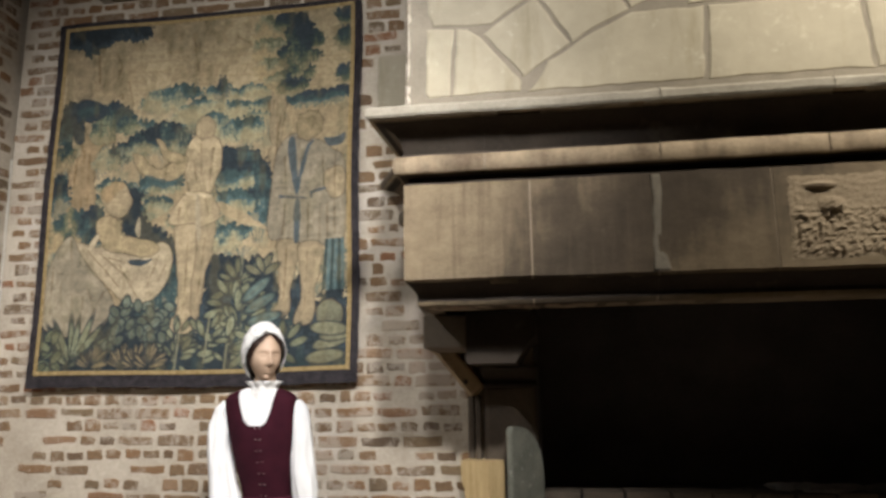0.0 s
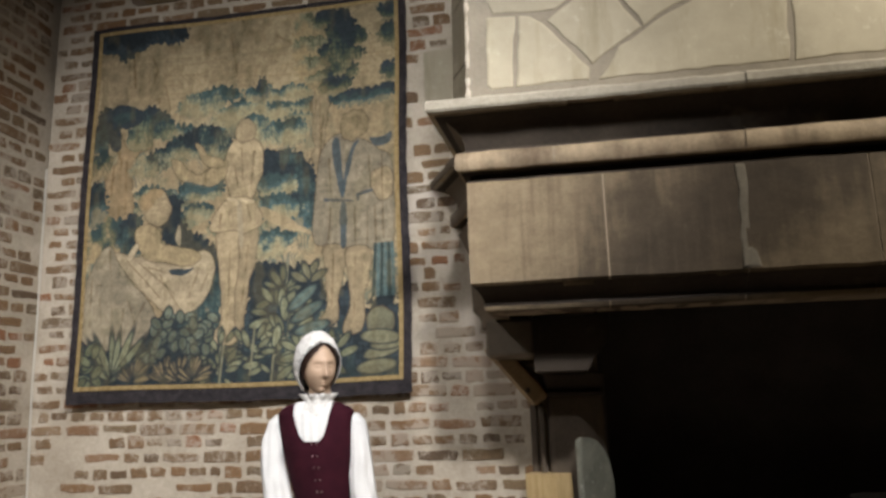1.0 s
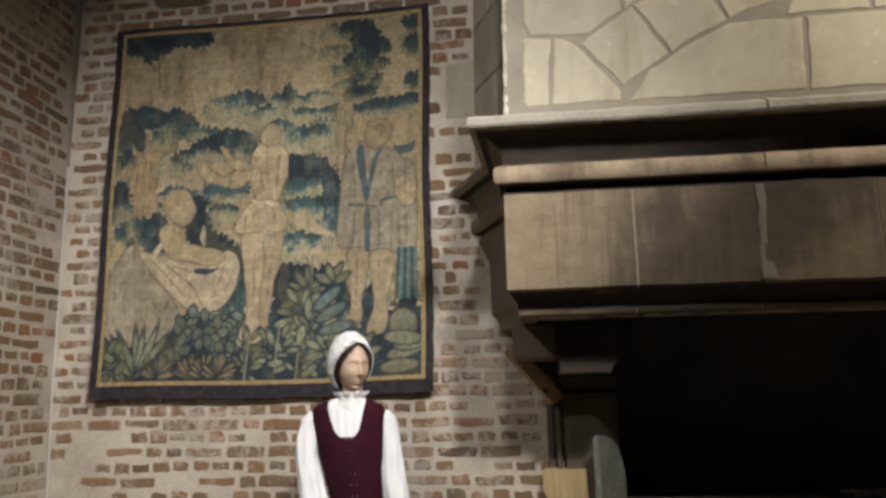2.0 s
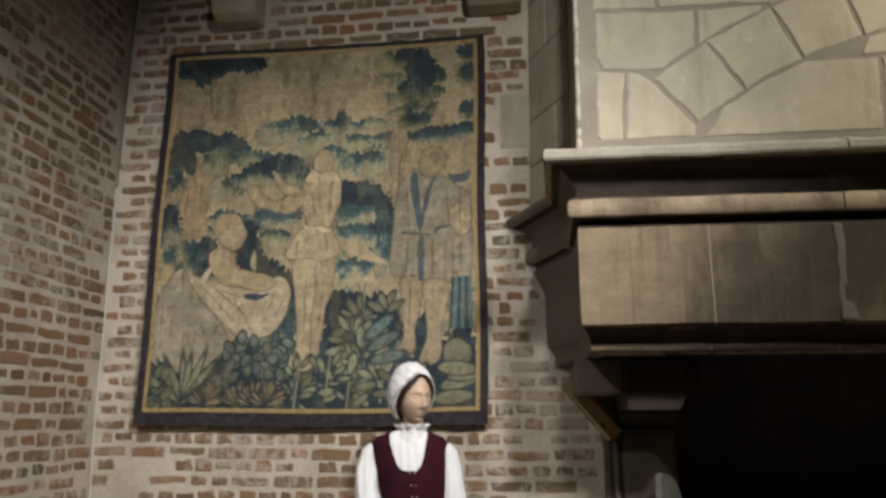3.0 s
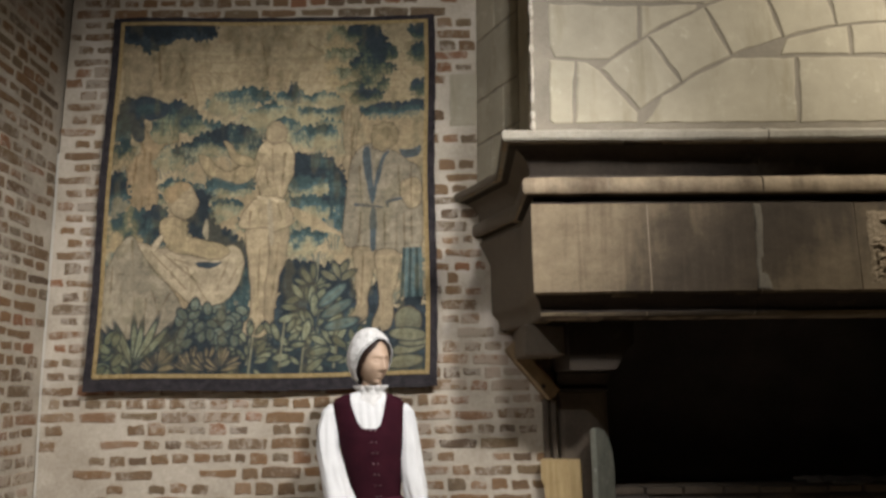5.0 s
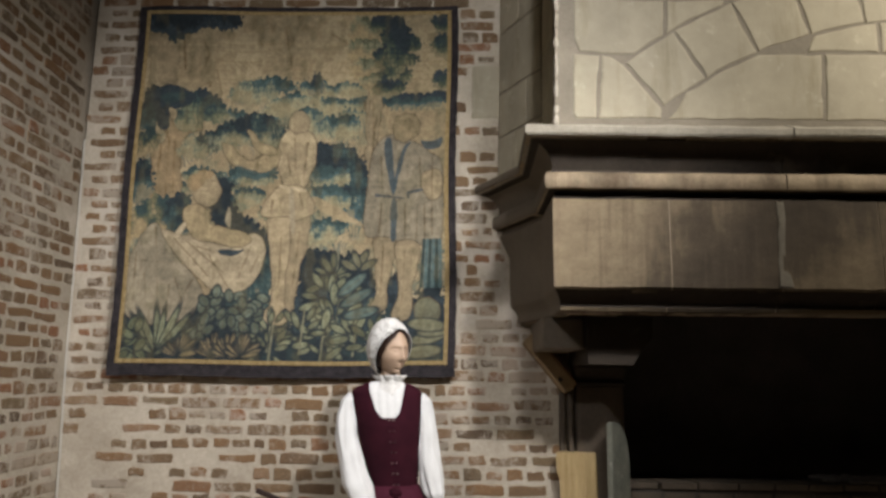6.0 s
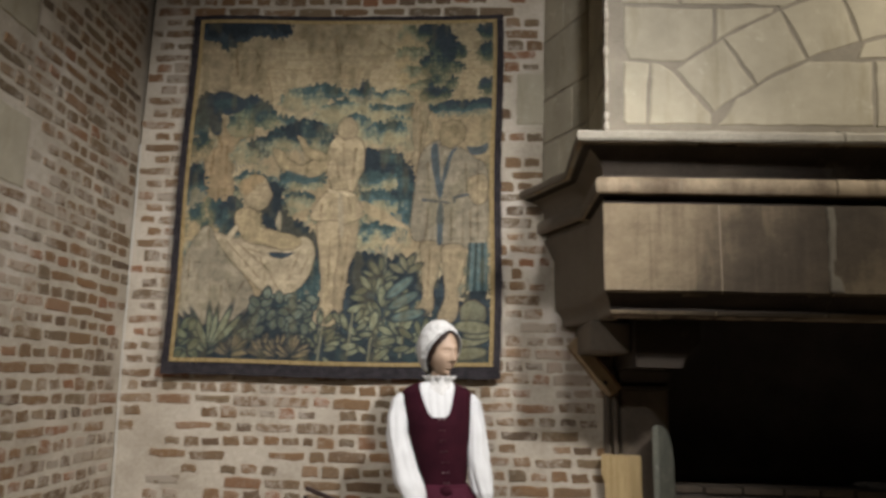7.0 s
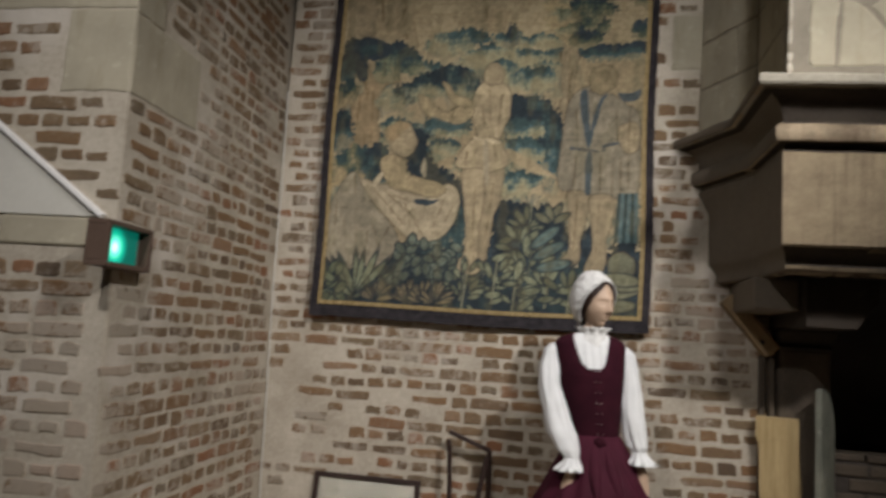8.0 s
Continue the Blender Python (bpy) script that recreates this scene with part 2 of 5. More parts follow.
# walls out of view, added pale so their bounce lifts the dark parts
for name, lo, hi in (("wall_right", (5.0, -5, 0), (5.2, 4.6, CEIL)), ("wall_behind", (-7, -4.7, 0), (5.2, -4.5, CEIL)), ("wall_far_left", (-6.2, -5, 0), (-6.0, 2.4, CEIL)),
                     ("wall_beside_hearth", (2.75, 4.0, 0), (5.2, 4.6, CEIL)), ("wall_above_hearth", (-0.09, 4.03, 1.95), (2.75, 4.7, CEIL))):
    structure(name, one_block(lo, hi, 0), room_mat, "unseen room wall, pale to bounce light", "wall")

# ---- fireplace ----
fireplace = tagged(new("fireplace"), "huge limestone fireplace with sooty moulded mantel and tall stone hood", "fireplace")
fireplace.location = (1.0, 4.0, 0)
FRONT, SIDE_X, RIGHT_X = 3.055, -0.61, 2.60
shift = Matrix.Translation((-1.0, -4.0, 0))


def hearth_part(name, bm, material, label="", smooth=False, parent=None):
    if parent is None:
        bmesh.ops.transform(bm, matrix=shift, verts=bm.verts)
    return part(name, bm, material, parent or fireplace, label, smooth)


def corner_run(o, z, x_end):
    """Points of one moulding line, set off by o: from the wall along the canted face, the short return, and the front."""
    out = o if o > 0 else 0.4 * o
    wall_x = float(np.interp(z, (2.2, 2.32), (-0.735, -0.80)))
    return [(wall_x - 1.05 * out, 4.05, z), (-0.60 - 0.88 * out, 3.58 - 0.1 * out, z), (SIDE_X - out, FRONT - o, z), (x_end, FRONT - o, z)]


def front_run(o, z, xa, xb):
    return [(xa, FRONT - o, z), (xb, FRONT - o, z)]


def moulded(name, profile, xa, xb, material, label="", seed=0):
    """A length of moulding; with xa None it takes in the corner and the splayed side."""
    bm = bmesh.new()
    rnd = random.Random(seed)
    gap = 0.0035
    wob = rnd.uniform(-0.0015, 0.0025)
    runs = []
    for o, z in profile:
        line = corner_run(o + wob, z, xb - gap) if xa is None else front_run(o + wob, z, xa + gap, xb - gap)
        dense = []
        counts = (9, 9, max(1, int((xb - SIDE_X) / 0.06))) if xa is None else (max(1, int((xb - xa) / 0.06)),)
        for a, b, steps in zip(line, line[1:], counts):
            a, b = Vector(a), Vector(b)
            dense += [a.lerp(b, i / steps) for i in range(steps)]
        dense.append(Vector(line[-1]))
        for p in dense:
            p += Vector((0, noise.noise(p * 9.0) * 0.004, (noise.noise(p * 7.0 + Vector((3, 1, 7))) + 0.6 * noise.noise(p * 31.0)) * (0.007 if z > 2.64 else 0.003)))
        runs.append(dense)
    rows = [[bm.verts.new(p) for p in r] for r in runs]
    for low, high in zip(rows, rows[1:]):
        for i in range(len(low) - 1):
            bm.faces.new((low[i], low[i + 1], high[i + 1], high[i]))
    for side in (0, -1):
        ends = [r[side] for r in rows]
        if side == 0 and xa is None:
            continue
        back = [bm.verts.new((ends[-1].co.x, FRONT + 0.25, ends[-1].co.z)), bm.verts.new((ends[0].co.x, FRONT + 0.25, ends[0].co.z))]
        bm.faces.new(ends + back)
    bmesh.ops.recalc_face_normals(bm, faces=bm.faces)
    for f in bm.faces:
        z = f.calc_center_median().z
        # shade painted dark into the cove, the undercut and the groove below the band
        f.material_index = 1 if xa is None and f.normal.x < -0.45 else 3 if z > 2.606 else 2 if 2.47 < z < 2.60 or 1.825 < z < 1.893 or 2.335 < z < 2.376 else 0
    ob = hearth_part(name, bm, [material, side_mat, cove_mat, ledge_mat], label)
    ob.data.set_sharp_from_angle(angle=radians(32))
    return ob


LINTEL = [(-0.30, 1.802), (-0.125, 1.80), (-0.105, 1.806), (-0.098, 1.822), (-0.104, 1.84), (-0.085, 1.862), (-0.045, 1.885), (-0.012, 1.898), (0.0, 1.91),
          (0.002, 2.0), (0.003, 2.1), (0.002, 2.2), (0.002, 2.335), (-0.006, 2.345), (-0.10, 2.347)]
CORNICE = [(-0.10, 2.348), (-0.028, 2.350), (-0.030, 2.372), (0.022, 2.376), (0.036, 2.381), (0.043, 2.393), (0.045, 2.420), (0.042, 2.446), (0.032, 2.460), (0.012, 2.466),
           (0.002, 2.480), (0.004, 2.510), (0.016, 2.540), (0.040, 2.566), (0.074, 2.586), (0.112, 2.597), (0.116, 2.604), (0.140, 2.608), (0.147, 2.618), (0.147, 2.645), (0.138, 2.656), (0.06, 2.690), (-0.06, 2.715)]
joint_pale = grained("pale_joint_mortar", (0.17, 0.135, 0.095), (0.27, 0.22, 0.16), 6.0, 70.0, 0.95, 0.5, 0.006)
moulded("joint_mortar", [(o - 0.0035, z) for o, z in LINTEL + CORNICE[1:]], None, RIGHT_X, joint_pale, "pale mortar in the joints", 40)
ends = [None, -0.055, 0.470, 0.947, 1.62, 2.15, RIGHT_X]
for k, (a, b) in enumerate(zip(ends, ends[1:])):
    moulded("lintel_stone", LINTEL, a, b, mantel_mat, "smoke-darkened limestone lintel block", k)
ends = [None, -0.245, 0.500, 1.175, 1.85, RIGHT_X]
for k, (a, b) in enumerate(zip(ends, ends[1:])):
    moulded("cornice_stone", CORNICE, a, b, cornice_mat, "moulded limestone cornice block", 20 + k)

# pale mortar smeared over one lintel joint
bm = slab_piece([(0.448, 1.915), (0.515, 1.915), (0.500, 2.02), (0.494, 2.14), (0.502, 2.25), (0.492, 2.33), (0.458, 2.33), (0.464, 2.22), (0.456, 2.10)], 0.004, 0.0, 0.008, 77)
bmesh.ops.translate(bm, verts=bm.verts, vec=(0, FRONT - 0.002, 0))
hearth_part("mortar_patch", bm, grained("grey_repair_mortar", (0.085, 0.075, 0.058), (0.17, 0.15, 0.115), 12.0, 70.0, 0.95, 0.5, 0.005), "pale mortar smeared down a joint")

# hacked-off carving on one lintel block
bm = bmesh.new()
rows = []
for j in range(41):
    rows.append([])
    for i in range(61):
        x, z = 0.985 + 0.60 * i / 60, 1.93 + 0.385 * j / 40
        edge = min(i, 60 - i, j, 40 - j) / 5
        p = Vector((x, 0, z))
        rough = abs(noise.noise(p * 38)) * 0.020 + abs(noise.noise(p * 75)) * 0.012
        low = max(0.0, min(1.0, (2.17 - z + 0.05 * noise.noise(p * 9)) / 0.05))
        knob = max(0.0, 1 - ((x - 1.17) / 0.055) ** 2 - ((z - 2.16) / 0.04) ** 2) * 0.03 + max(0.0, 1 - ((x - 1.13) / 0.07) ** 2 - ((z - 2.245) / 0.018) ** 2) * 0.025
        lift = (rough * (0.25 + low) + knob) * min(1.0, edge) - 0.004 * (1 - min(1.0, edge))
        rows[-1].append(bm.verts.new((x, FRONT - 0.002 - lift, z)))
for low, high in zip(rows, rows[1:]):
    for i in range(60):
        bm.faces.new((low[i], low[i + 1], high[i + 1], high[i]))
hearth_part("carving", bm, grained("hacked_carving_stone", (0.17, 0.13, 0.085), (0.31, 0.25, 0.17), 9.0, 70.0, 0.9, 0.6, 0.006), "hacked rough remains of a carved stone relief")

# hood core: splayed side and front, a little tapered
HOOD_Y = 3.040
bm = bmesh.new()
foot = [(-0.815, 4.05, 2.66), (-0.585, 3.60, 2.66), (-0.60, HOOD_Y, 2.66), (RIGHT_X, HOOD_Y, 2.66), (RIGHT_X + 0.2, 4.05, 2.66)]
head = [(-0.785, 4.05, CEIL), (-0.555, 3.60, CEIL), (-0.57, HOOD_Y, CEIL), (RIGHT_X, HOOD_Y, CEIL), (RIGHT_X + 0.2, 4.05, CEIL)]
loft(bm, [foot, head], cap=True)
for f in bm.faces:
    f.smooth = False
bmesh.ops.recalc_face_normals(bm, faces=bm.faces)
hearth_part("hood", bm, joint_mat, "tall hood with pale mortar joints")

# relieving arch in the hood
ARCH_X, ARCH_Z, R_IN, R_OUT = 1.31, 1.075, 2.20, 2.50


def on_arch(r, degrees):
    return (ARCH_X - r * math.sin(radians(degrees)), ARCH_Z + r * math.cos(radians(degrees)))


def arc(r, a, b, n=6):
    return [on_arch(r, a + (b - a) * i / n) for i in range(n + 1)]


def arch_z(r, x):
    return ARCH_Z + math.sqrt(r * r - (x - ARCH_X) ** 2)


def hood_stone(outline, seed, joint=0.005):
    bm = slab_piece(outline, 0.005, joint + 0.002, 0.006, seed)
    bmesh.ops.translate(bm, verts=bm.verts, vec=(0, HOOD_Y, 0))
    hearth_part("stone", bm, stone_mat)


angles = [38.6, 31.6, 23.9, 16.4, 9.0, 1.8, -5.5, -13.0, -20.5, -28.0, -35.5]
for k, (a, b) in enumerate(zip(angles, angles[1:])):
    hood_stone(arc(R_IN, a, b, 4) + arc(R_OUT, b, a, 4), k, 0.007)
# below the arch
base = 2.735
hood_stone([(-0.045, base)] + [(0.715, base), (0.735, 3.085)] + [(x, min(3.085, arch_z(R_IN, x))) for x in (0.50, 0.42, 0.34, 0.25, 0.15, 0.05)], 31)
hood_stone([(0.725, base), (1.395, base), (1.375, 3.085), (0.745, 3.085)], 32)
hood_stone([(1.405, base), (2.08, base), (2.06, 3.085), (1.385, 3.085)], 33)
hood_stone([(x, 3.092) for x in (0.66, 1.02)] + [(x, arch_z(R_IN, x)) for x in (1.02, 0.9, 0.78, 0.70)], 34)
hood_stone([(x, 3.092) for x in (1.03, 2.04)] + [(x, arch_z(R_IN, x)) for x in (2.0, 1.8, 1.6, 1.4, 1.2, 1.03)], 35)
# beside and above the arch
sx, sz = on_arch(R_IN, 38.6)
tx, tz = on_arch(R_OUT, 38.6)
hood_stone([(-0.388, base), (-0.075, base), (sx - 0.008, sz), (tx, tz - 0.005), (tx - 0.06, 3.062), (-0.362, 3.068)], 41)
hood_stone([(-0.515, base + 0.02), (-0.49, base), (-0.396, base), (-0.37, 3.068), (-0.503, 3.075)], 42)
hood_stone([(-0.470, 3.082), (tx - 0.03, 3.068)] + [(x, arch_z(R_OUT, x)) for x in (-0.20, -0.12, -0.048)] + [(-0.04, 3.368), (-0.495, 3.382), (-0.505, 3.15)], 43)
hood_stone([(x, arch_z(R_OUT, x)) for x in (-0.035, 0.08, 0.16, 0.255)] + [(0.265, 3.372), (-0.03, 3.372)], 44)
hood_stone([(-0.505, 3.392), (-0.215, 3.385), (-0.215, 3.74), (-0.485, 3.75)], 45)
hood_stone([(-0.205, 3.385), (0.30, 3.380)] + [(x, arch_z(R_OUT, x)) for x in (0.30, 0.385)] + [(0.385, 3.74), (-0.205, 3.74)], 46)
hood_stone([(x, arch_z(R_OUT, x)) for x in (0.395, 0.6, 0.8, 1.0)] + [(1.0, 3.74), (0.395, 3.74)], 47)
hood_stone([(x, arch_z(R_OUT, x)) for x in (1.01, 1.3, 1.6)] + [(1.6, 3.74), (1.01, 3.74)], 48)
for z, row in ((3.748, (-0.48, 0.08, 0.62, 1.2, 1.85)), (4.10, (-0.475, -0.1, 0.4, 0.95, 1.6, 2.2))):
    for k, (a, b) in enumerate(zip(row, row[1:])):
        hood_stone([(a, z), (b, z), (b, z + 0.345), (a, z + 0.345)], 50 + k)

# stones of the canted hood face and of its short return
for from_x, from_y, to_x, to_y, courses in (
        (-0.815, 4.05, -0.585, 3.60, ((2.70, 0.26, (0.03, 0.21, 0.495)), (2.97, 0.28, (0.03, 0.34, 0.495)), (3.26, 0.40, (0.03, 0.495)), (3.67, 0.36, (0.03, 0.25, 0.495)), (4.04, 0.4, (0.03, 0.33, 0.495)))),
        (-0.585, 3.60, -0.60, HOOD_Y, ((2.70, 0.26, (0.01, 0.50)), (2.97, 0.28, (0.01, 0.30, 0.50)), (3.26, 0.40, (0.01, 0.50)), (3.67, 0.36, (0.01, 0.26, 0.50)), (4.04, 0.4, (0.01, 0.50))))):
    face_at = pose(from_x, from_y, 0, 0, 0, math.degrees(math.atan2(to_y - from_y, to_x - from_x)))
    for k, (z, h, cuts) in enumerate(courses):
        for i, (a, b) in enumerate(zip(cuts, cuts[1:])):
            bm = slab_piece([(a, z), (b, z), (b, z + h), (a, z + h)], 0.003, 0.003, 0.004, 70 + 7 * k + i)
            for v in bm.verts:
                v.co.y += 0.0135 * (v.co.z - 2.66) - 0.003
            bmesh.ops.transform(bm, matrix=face_at, verts=bm.verts)
            hearth_part("stone", bm, stone_mat)

# worn mortar arris on the hood's front corner
bm = bmesh.new()
for k in range(75):
    z = 2.73 + k * 0.027
    x = -0.60 + 0.03 * (z - 2.66) / 2.09
    r = random.Random(k).uniform(0.004, 0.011)
    made = bmesh.ops.create_icosphere(bm, subdivisions=2, radius=1.0)["verts"]
    for v in made:
        v.co = Vector((x + 0.008 + v.co.x * r * 1.3, HOOD_Y + 0.004 + v.co.y * r * 0.7, z + v.co.z * 0.03)) + 0.006 * noise.noise_vector(v.co * 2 + Vector((k, 0, 0)))
hearth_part("mortar_edge", bm, mortar_mat, "ragged pale mortar along the corner", True)

# jamb: console blocks, pilaster, mouldings
bm = bmesh.new()
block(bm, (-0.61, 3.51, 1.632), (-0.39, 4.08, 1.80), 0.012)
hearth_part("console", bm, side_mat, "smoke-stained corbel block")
bm = bmesh.new()
profile = [(-0.05, 1.80), (-0.055, 1.69), (-0.09, 1.655), (-0.13, 1.60), (-0.155, 1.555), (-0.388, 1.555), (-0.388, 1.80)]
loft(bm, [[(x, y, z) for x, z in profile] for y in (3.42, 4.6)])
bmesh.ops.recalc_face_normals(bm, faces=bm.faces)
for f in bm.faces:
    f.smooth = False
# the dark stone also paints the lintel's shadow onto corbel and capital
hearth_part("inner_console", bm, cove_mat, "curved corbel inside the opening, dark with soot and painted shade")
hearth_part("pilaster", one_block((-0.36, 3.965, 0), (-0.075, 4.6, 1.46), 0.03), jamb_mat, "sooty squared shaft with rounded edges")
bm = bmesh.new()
loft(bm, [[(-0.36 - g * 0.4, 4.5, z), (-0.36 - g * 0.4, 3.985 - g * 2, z), (-0.34 - g * 0.4, 3.965 - g * 2.2, z), (-0.095 + g * 0.3, 3.965 - g * 2.2, z), (-0.075 + g * 0.3, 3.985 - g * 2, z), (-0.075 + g * 0.3, 4.5, z)]
          for z, g in ((1.44, 0.0), (1.445, 0.014), (1.462, 0.016), (1.468, 0.004), (1.485, 0.008), (1.505, 0.02), (1.525, 0.026), (1.54, 0.034), (1.556, 0.038))])
bmesh.ops.recalc_face_normals(bm, faces=bm.faces)
hearth_part("capital", bm, cove_mat, "hollow-moulded capital, sooty and painted dark for shade", True)
for x, w, y in ((-0.45, 0.035, 4.0), (-0.405, 0.03, 3.96)):
    hearth_part("jamb_moulding", one_block((x, y, 0), (x + w, 4.1, 1.40), 0.01), jamb_mat)
bm = bmesh.new()
bar(bm, (-0.635, 4.0, 1.72), (-0.385, 3.985, 1.42), 0.105, 0.10)
hearth_part("brace", bm, brace_mat, "slanting worn brown brace")
bm = bmesh.new()
bmesh.ops.create_cone(bm, cap_ends=True, segments=14, radius1=0.014, radius2=0.012, depth=0.012, matrix=pose(-0.452, 3.935, 1.475, 90))
hearth_part("brace_hole", bm, soot_mat, "dark round hole")

# firebox
for name, lo, hi in (("fire_back", (-0.1, 4.72, 0), (2.8, 4.85, 2.6)), ("fire_side", (-0.09, 4.1, 0), (-0.06, 4.74, 2.6)), ("fire_side", (2.2, 4.1, 0), (2.74, 4.74, 2.6)), ("flue", (-0.1, 3.20, 2.45), (2.8, 4.74, 2.6)),
                     ("jamb_mass", (2.1, 3.5, 0), (2.7, 4.6, 1.8)), ("lintel_back", (-0.41, 3.24, 1.806), (2.6, 3.34, 2.60))):
    hearth_part(name, one_block(lo, hi, 0.01), soot_mat)
hearth_part("fire_ledge", one_block((-0.06, 4.10, 0), (2.2, 4.72, 0.845), 0.015), grained("smoked_ledge", (0.03, 0.026, 0.022), (0.11, 0.09, 0.075), 4.0, 50.0, 0.9, 0.6, 0.008))
rnd = random.Random(8)
x = -0.05
while x < 2.1:
    w = rnd.uniform(0.19, 0.24)
    bm = one_block((x, 4.085 + rnd.uniform(-0.006, 0.006), 0.846), (x + w - 0.012, 4.25, 0.888 + rnd.uniform(-0.004, 0.004)), 0.008)
    hearth_part("ledge_brick", bm, jamb_mat)
    x += w
for row in range(4):
    x = -0.05 + 0.11 * (row % 2)
    while x < 2.0:
        w = rnd.uniform(0.20, 0.235)
        hearth_part("ledge_brick", one_block((x, 4.088 + rnd.uniform(-0.004, 0.004), 0.765 - 0.08 * row), (x + w - 0.018, 4.2, 0.828 - 0.08 * row), 0.006), jamb_mat)
        x += w

# ash and charred scrap lying on the ledge
bm = bmesh.new()
for k in range(22):
    made = bmesh.ops.create_icosphere(bm, subdivisions=2, radius=1.0)["verts"]
    c = Vector((rnd.uniform(1.2, 1.75), rnd.uniform(4.12, 4.35), 0.895))
    s = Vector((rnd.uniform(0.03, 0.09), rnd.uniform(0.02, 0.05), rnd.uniform(0.008, 0.022)))
    for v in made:
        v.co = c + Vector([a * b for a, b in zip(v.co, s)]) + 0.008 * noise.noise_vector(v.co * 2 + c * 9)
tagged(part("ash_heap", bm, grained("grey_ash", (0.10, 0.095, 0.085), (0.30, 0.28, 0.25), 12, 60), smooth=True), "small grey heap of ash and charred scraps", "ash", kind="stuff")

# ---- stone corbels and beams under the ceiling ----


def corbel(x0, x1, foot_z, deep):
    c = tagged(new("corbel"), "pale limestone corbel with a rounded underside, set in the brick wall", "corbel", "corbels under the ceiling")
    c.matrix_world = BACK
    side = [(0.03, foot_z), (-deep * 0.55, foot_z + 0.005), (-deep * 0.85, foot_z + 0.035), (-deep * 0.98, foot_z + 0.09), (-deep, foot_z + 0.16), (-deep, foot_z + 0.205), (0.03, foot_z + 0.205)]
    bm = bmesh.new()
    loft(bm, [[(x, y, z) for y, z in side] for x in (x0, x1)])
    for f in bm.faces:
        f.smooth = False
    bmesh.ops.recalc_face_normals(bm, faces=bm.faces)
    bmesh.ops.bevel(bm, geom=[e for e in bm.edges if e.calc_face_angle(0) > 0.9], offset=0.012, segments=2, affect="EDGES")
    part("lower_stone", bm, stone_mat, c)
    part("upper_stone", one_block((x0 - 0.004, -deep - 0.012, foot_z + 0.212), (x1 + 0.004, 0.03, CEIL), 0.01), stone_mat, c)


corbel(0.635, 0.925, 4.02, 0.20)
corbel(2.285, 2.62, 4.005, 0.22)
plate = part("wall_plate", one_block((-0.02, -0.10, 4.41), (3.3, 0.02, CEIL), 0.01), dark_wood_mat)
plate.matrix_world = BACK
tagged(plate, "dark timber wall plate under the ceiling", "beam")

# ---- tapestry ----
TAP_U0, TAP_U1, TAP_Z0, TAP_Z1 = 0.305, 2.385, 1.475, 3.845
COLS, ROWS_T = 520, 592


def cloth_noise(u, v, size, seed):
    """Smooth random field over u, v with blotches of that size."""
    grid = np.random.RandomState(seed).rand(int(3 / size) + 4, int(3 / size) + 4)
    a, b = u / size, v / size
    i, j = np.floor(a).astype(int), np.floor(b).astype(int)
    fa, fb = a - i, b - j
    fa, fb = fa * fa * (3 - 2 * fa), fb * fb * (3 - 2 * fb)
    top = grid[i, j] * (1 - fa) + grid[i + 1, j] * fa
    low = grid[i, j + 1] * (1 - fa) + grid[i + 1, j + 1] * fa
    return top * (1 - fb) + low * fb


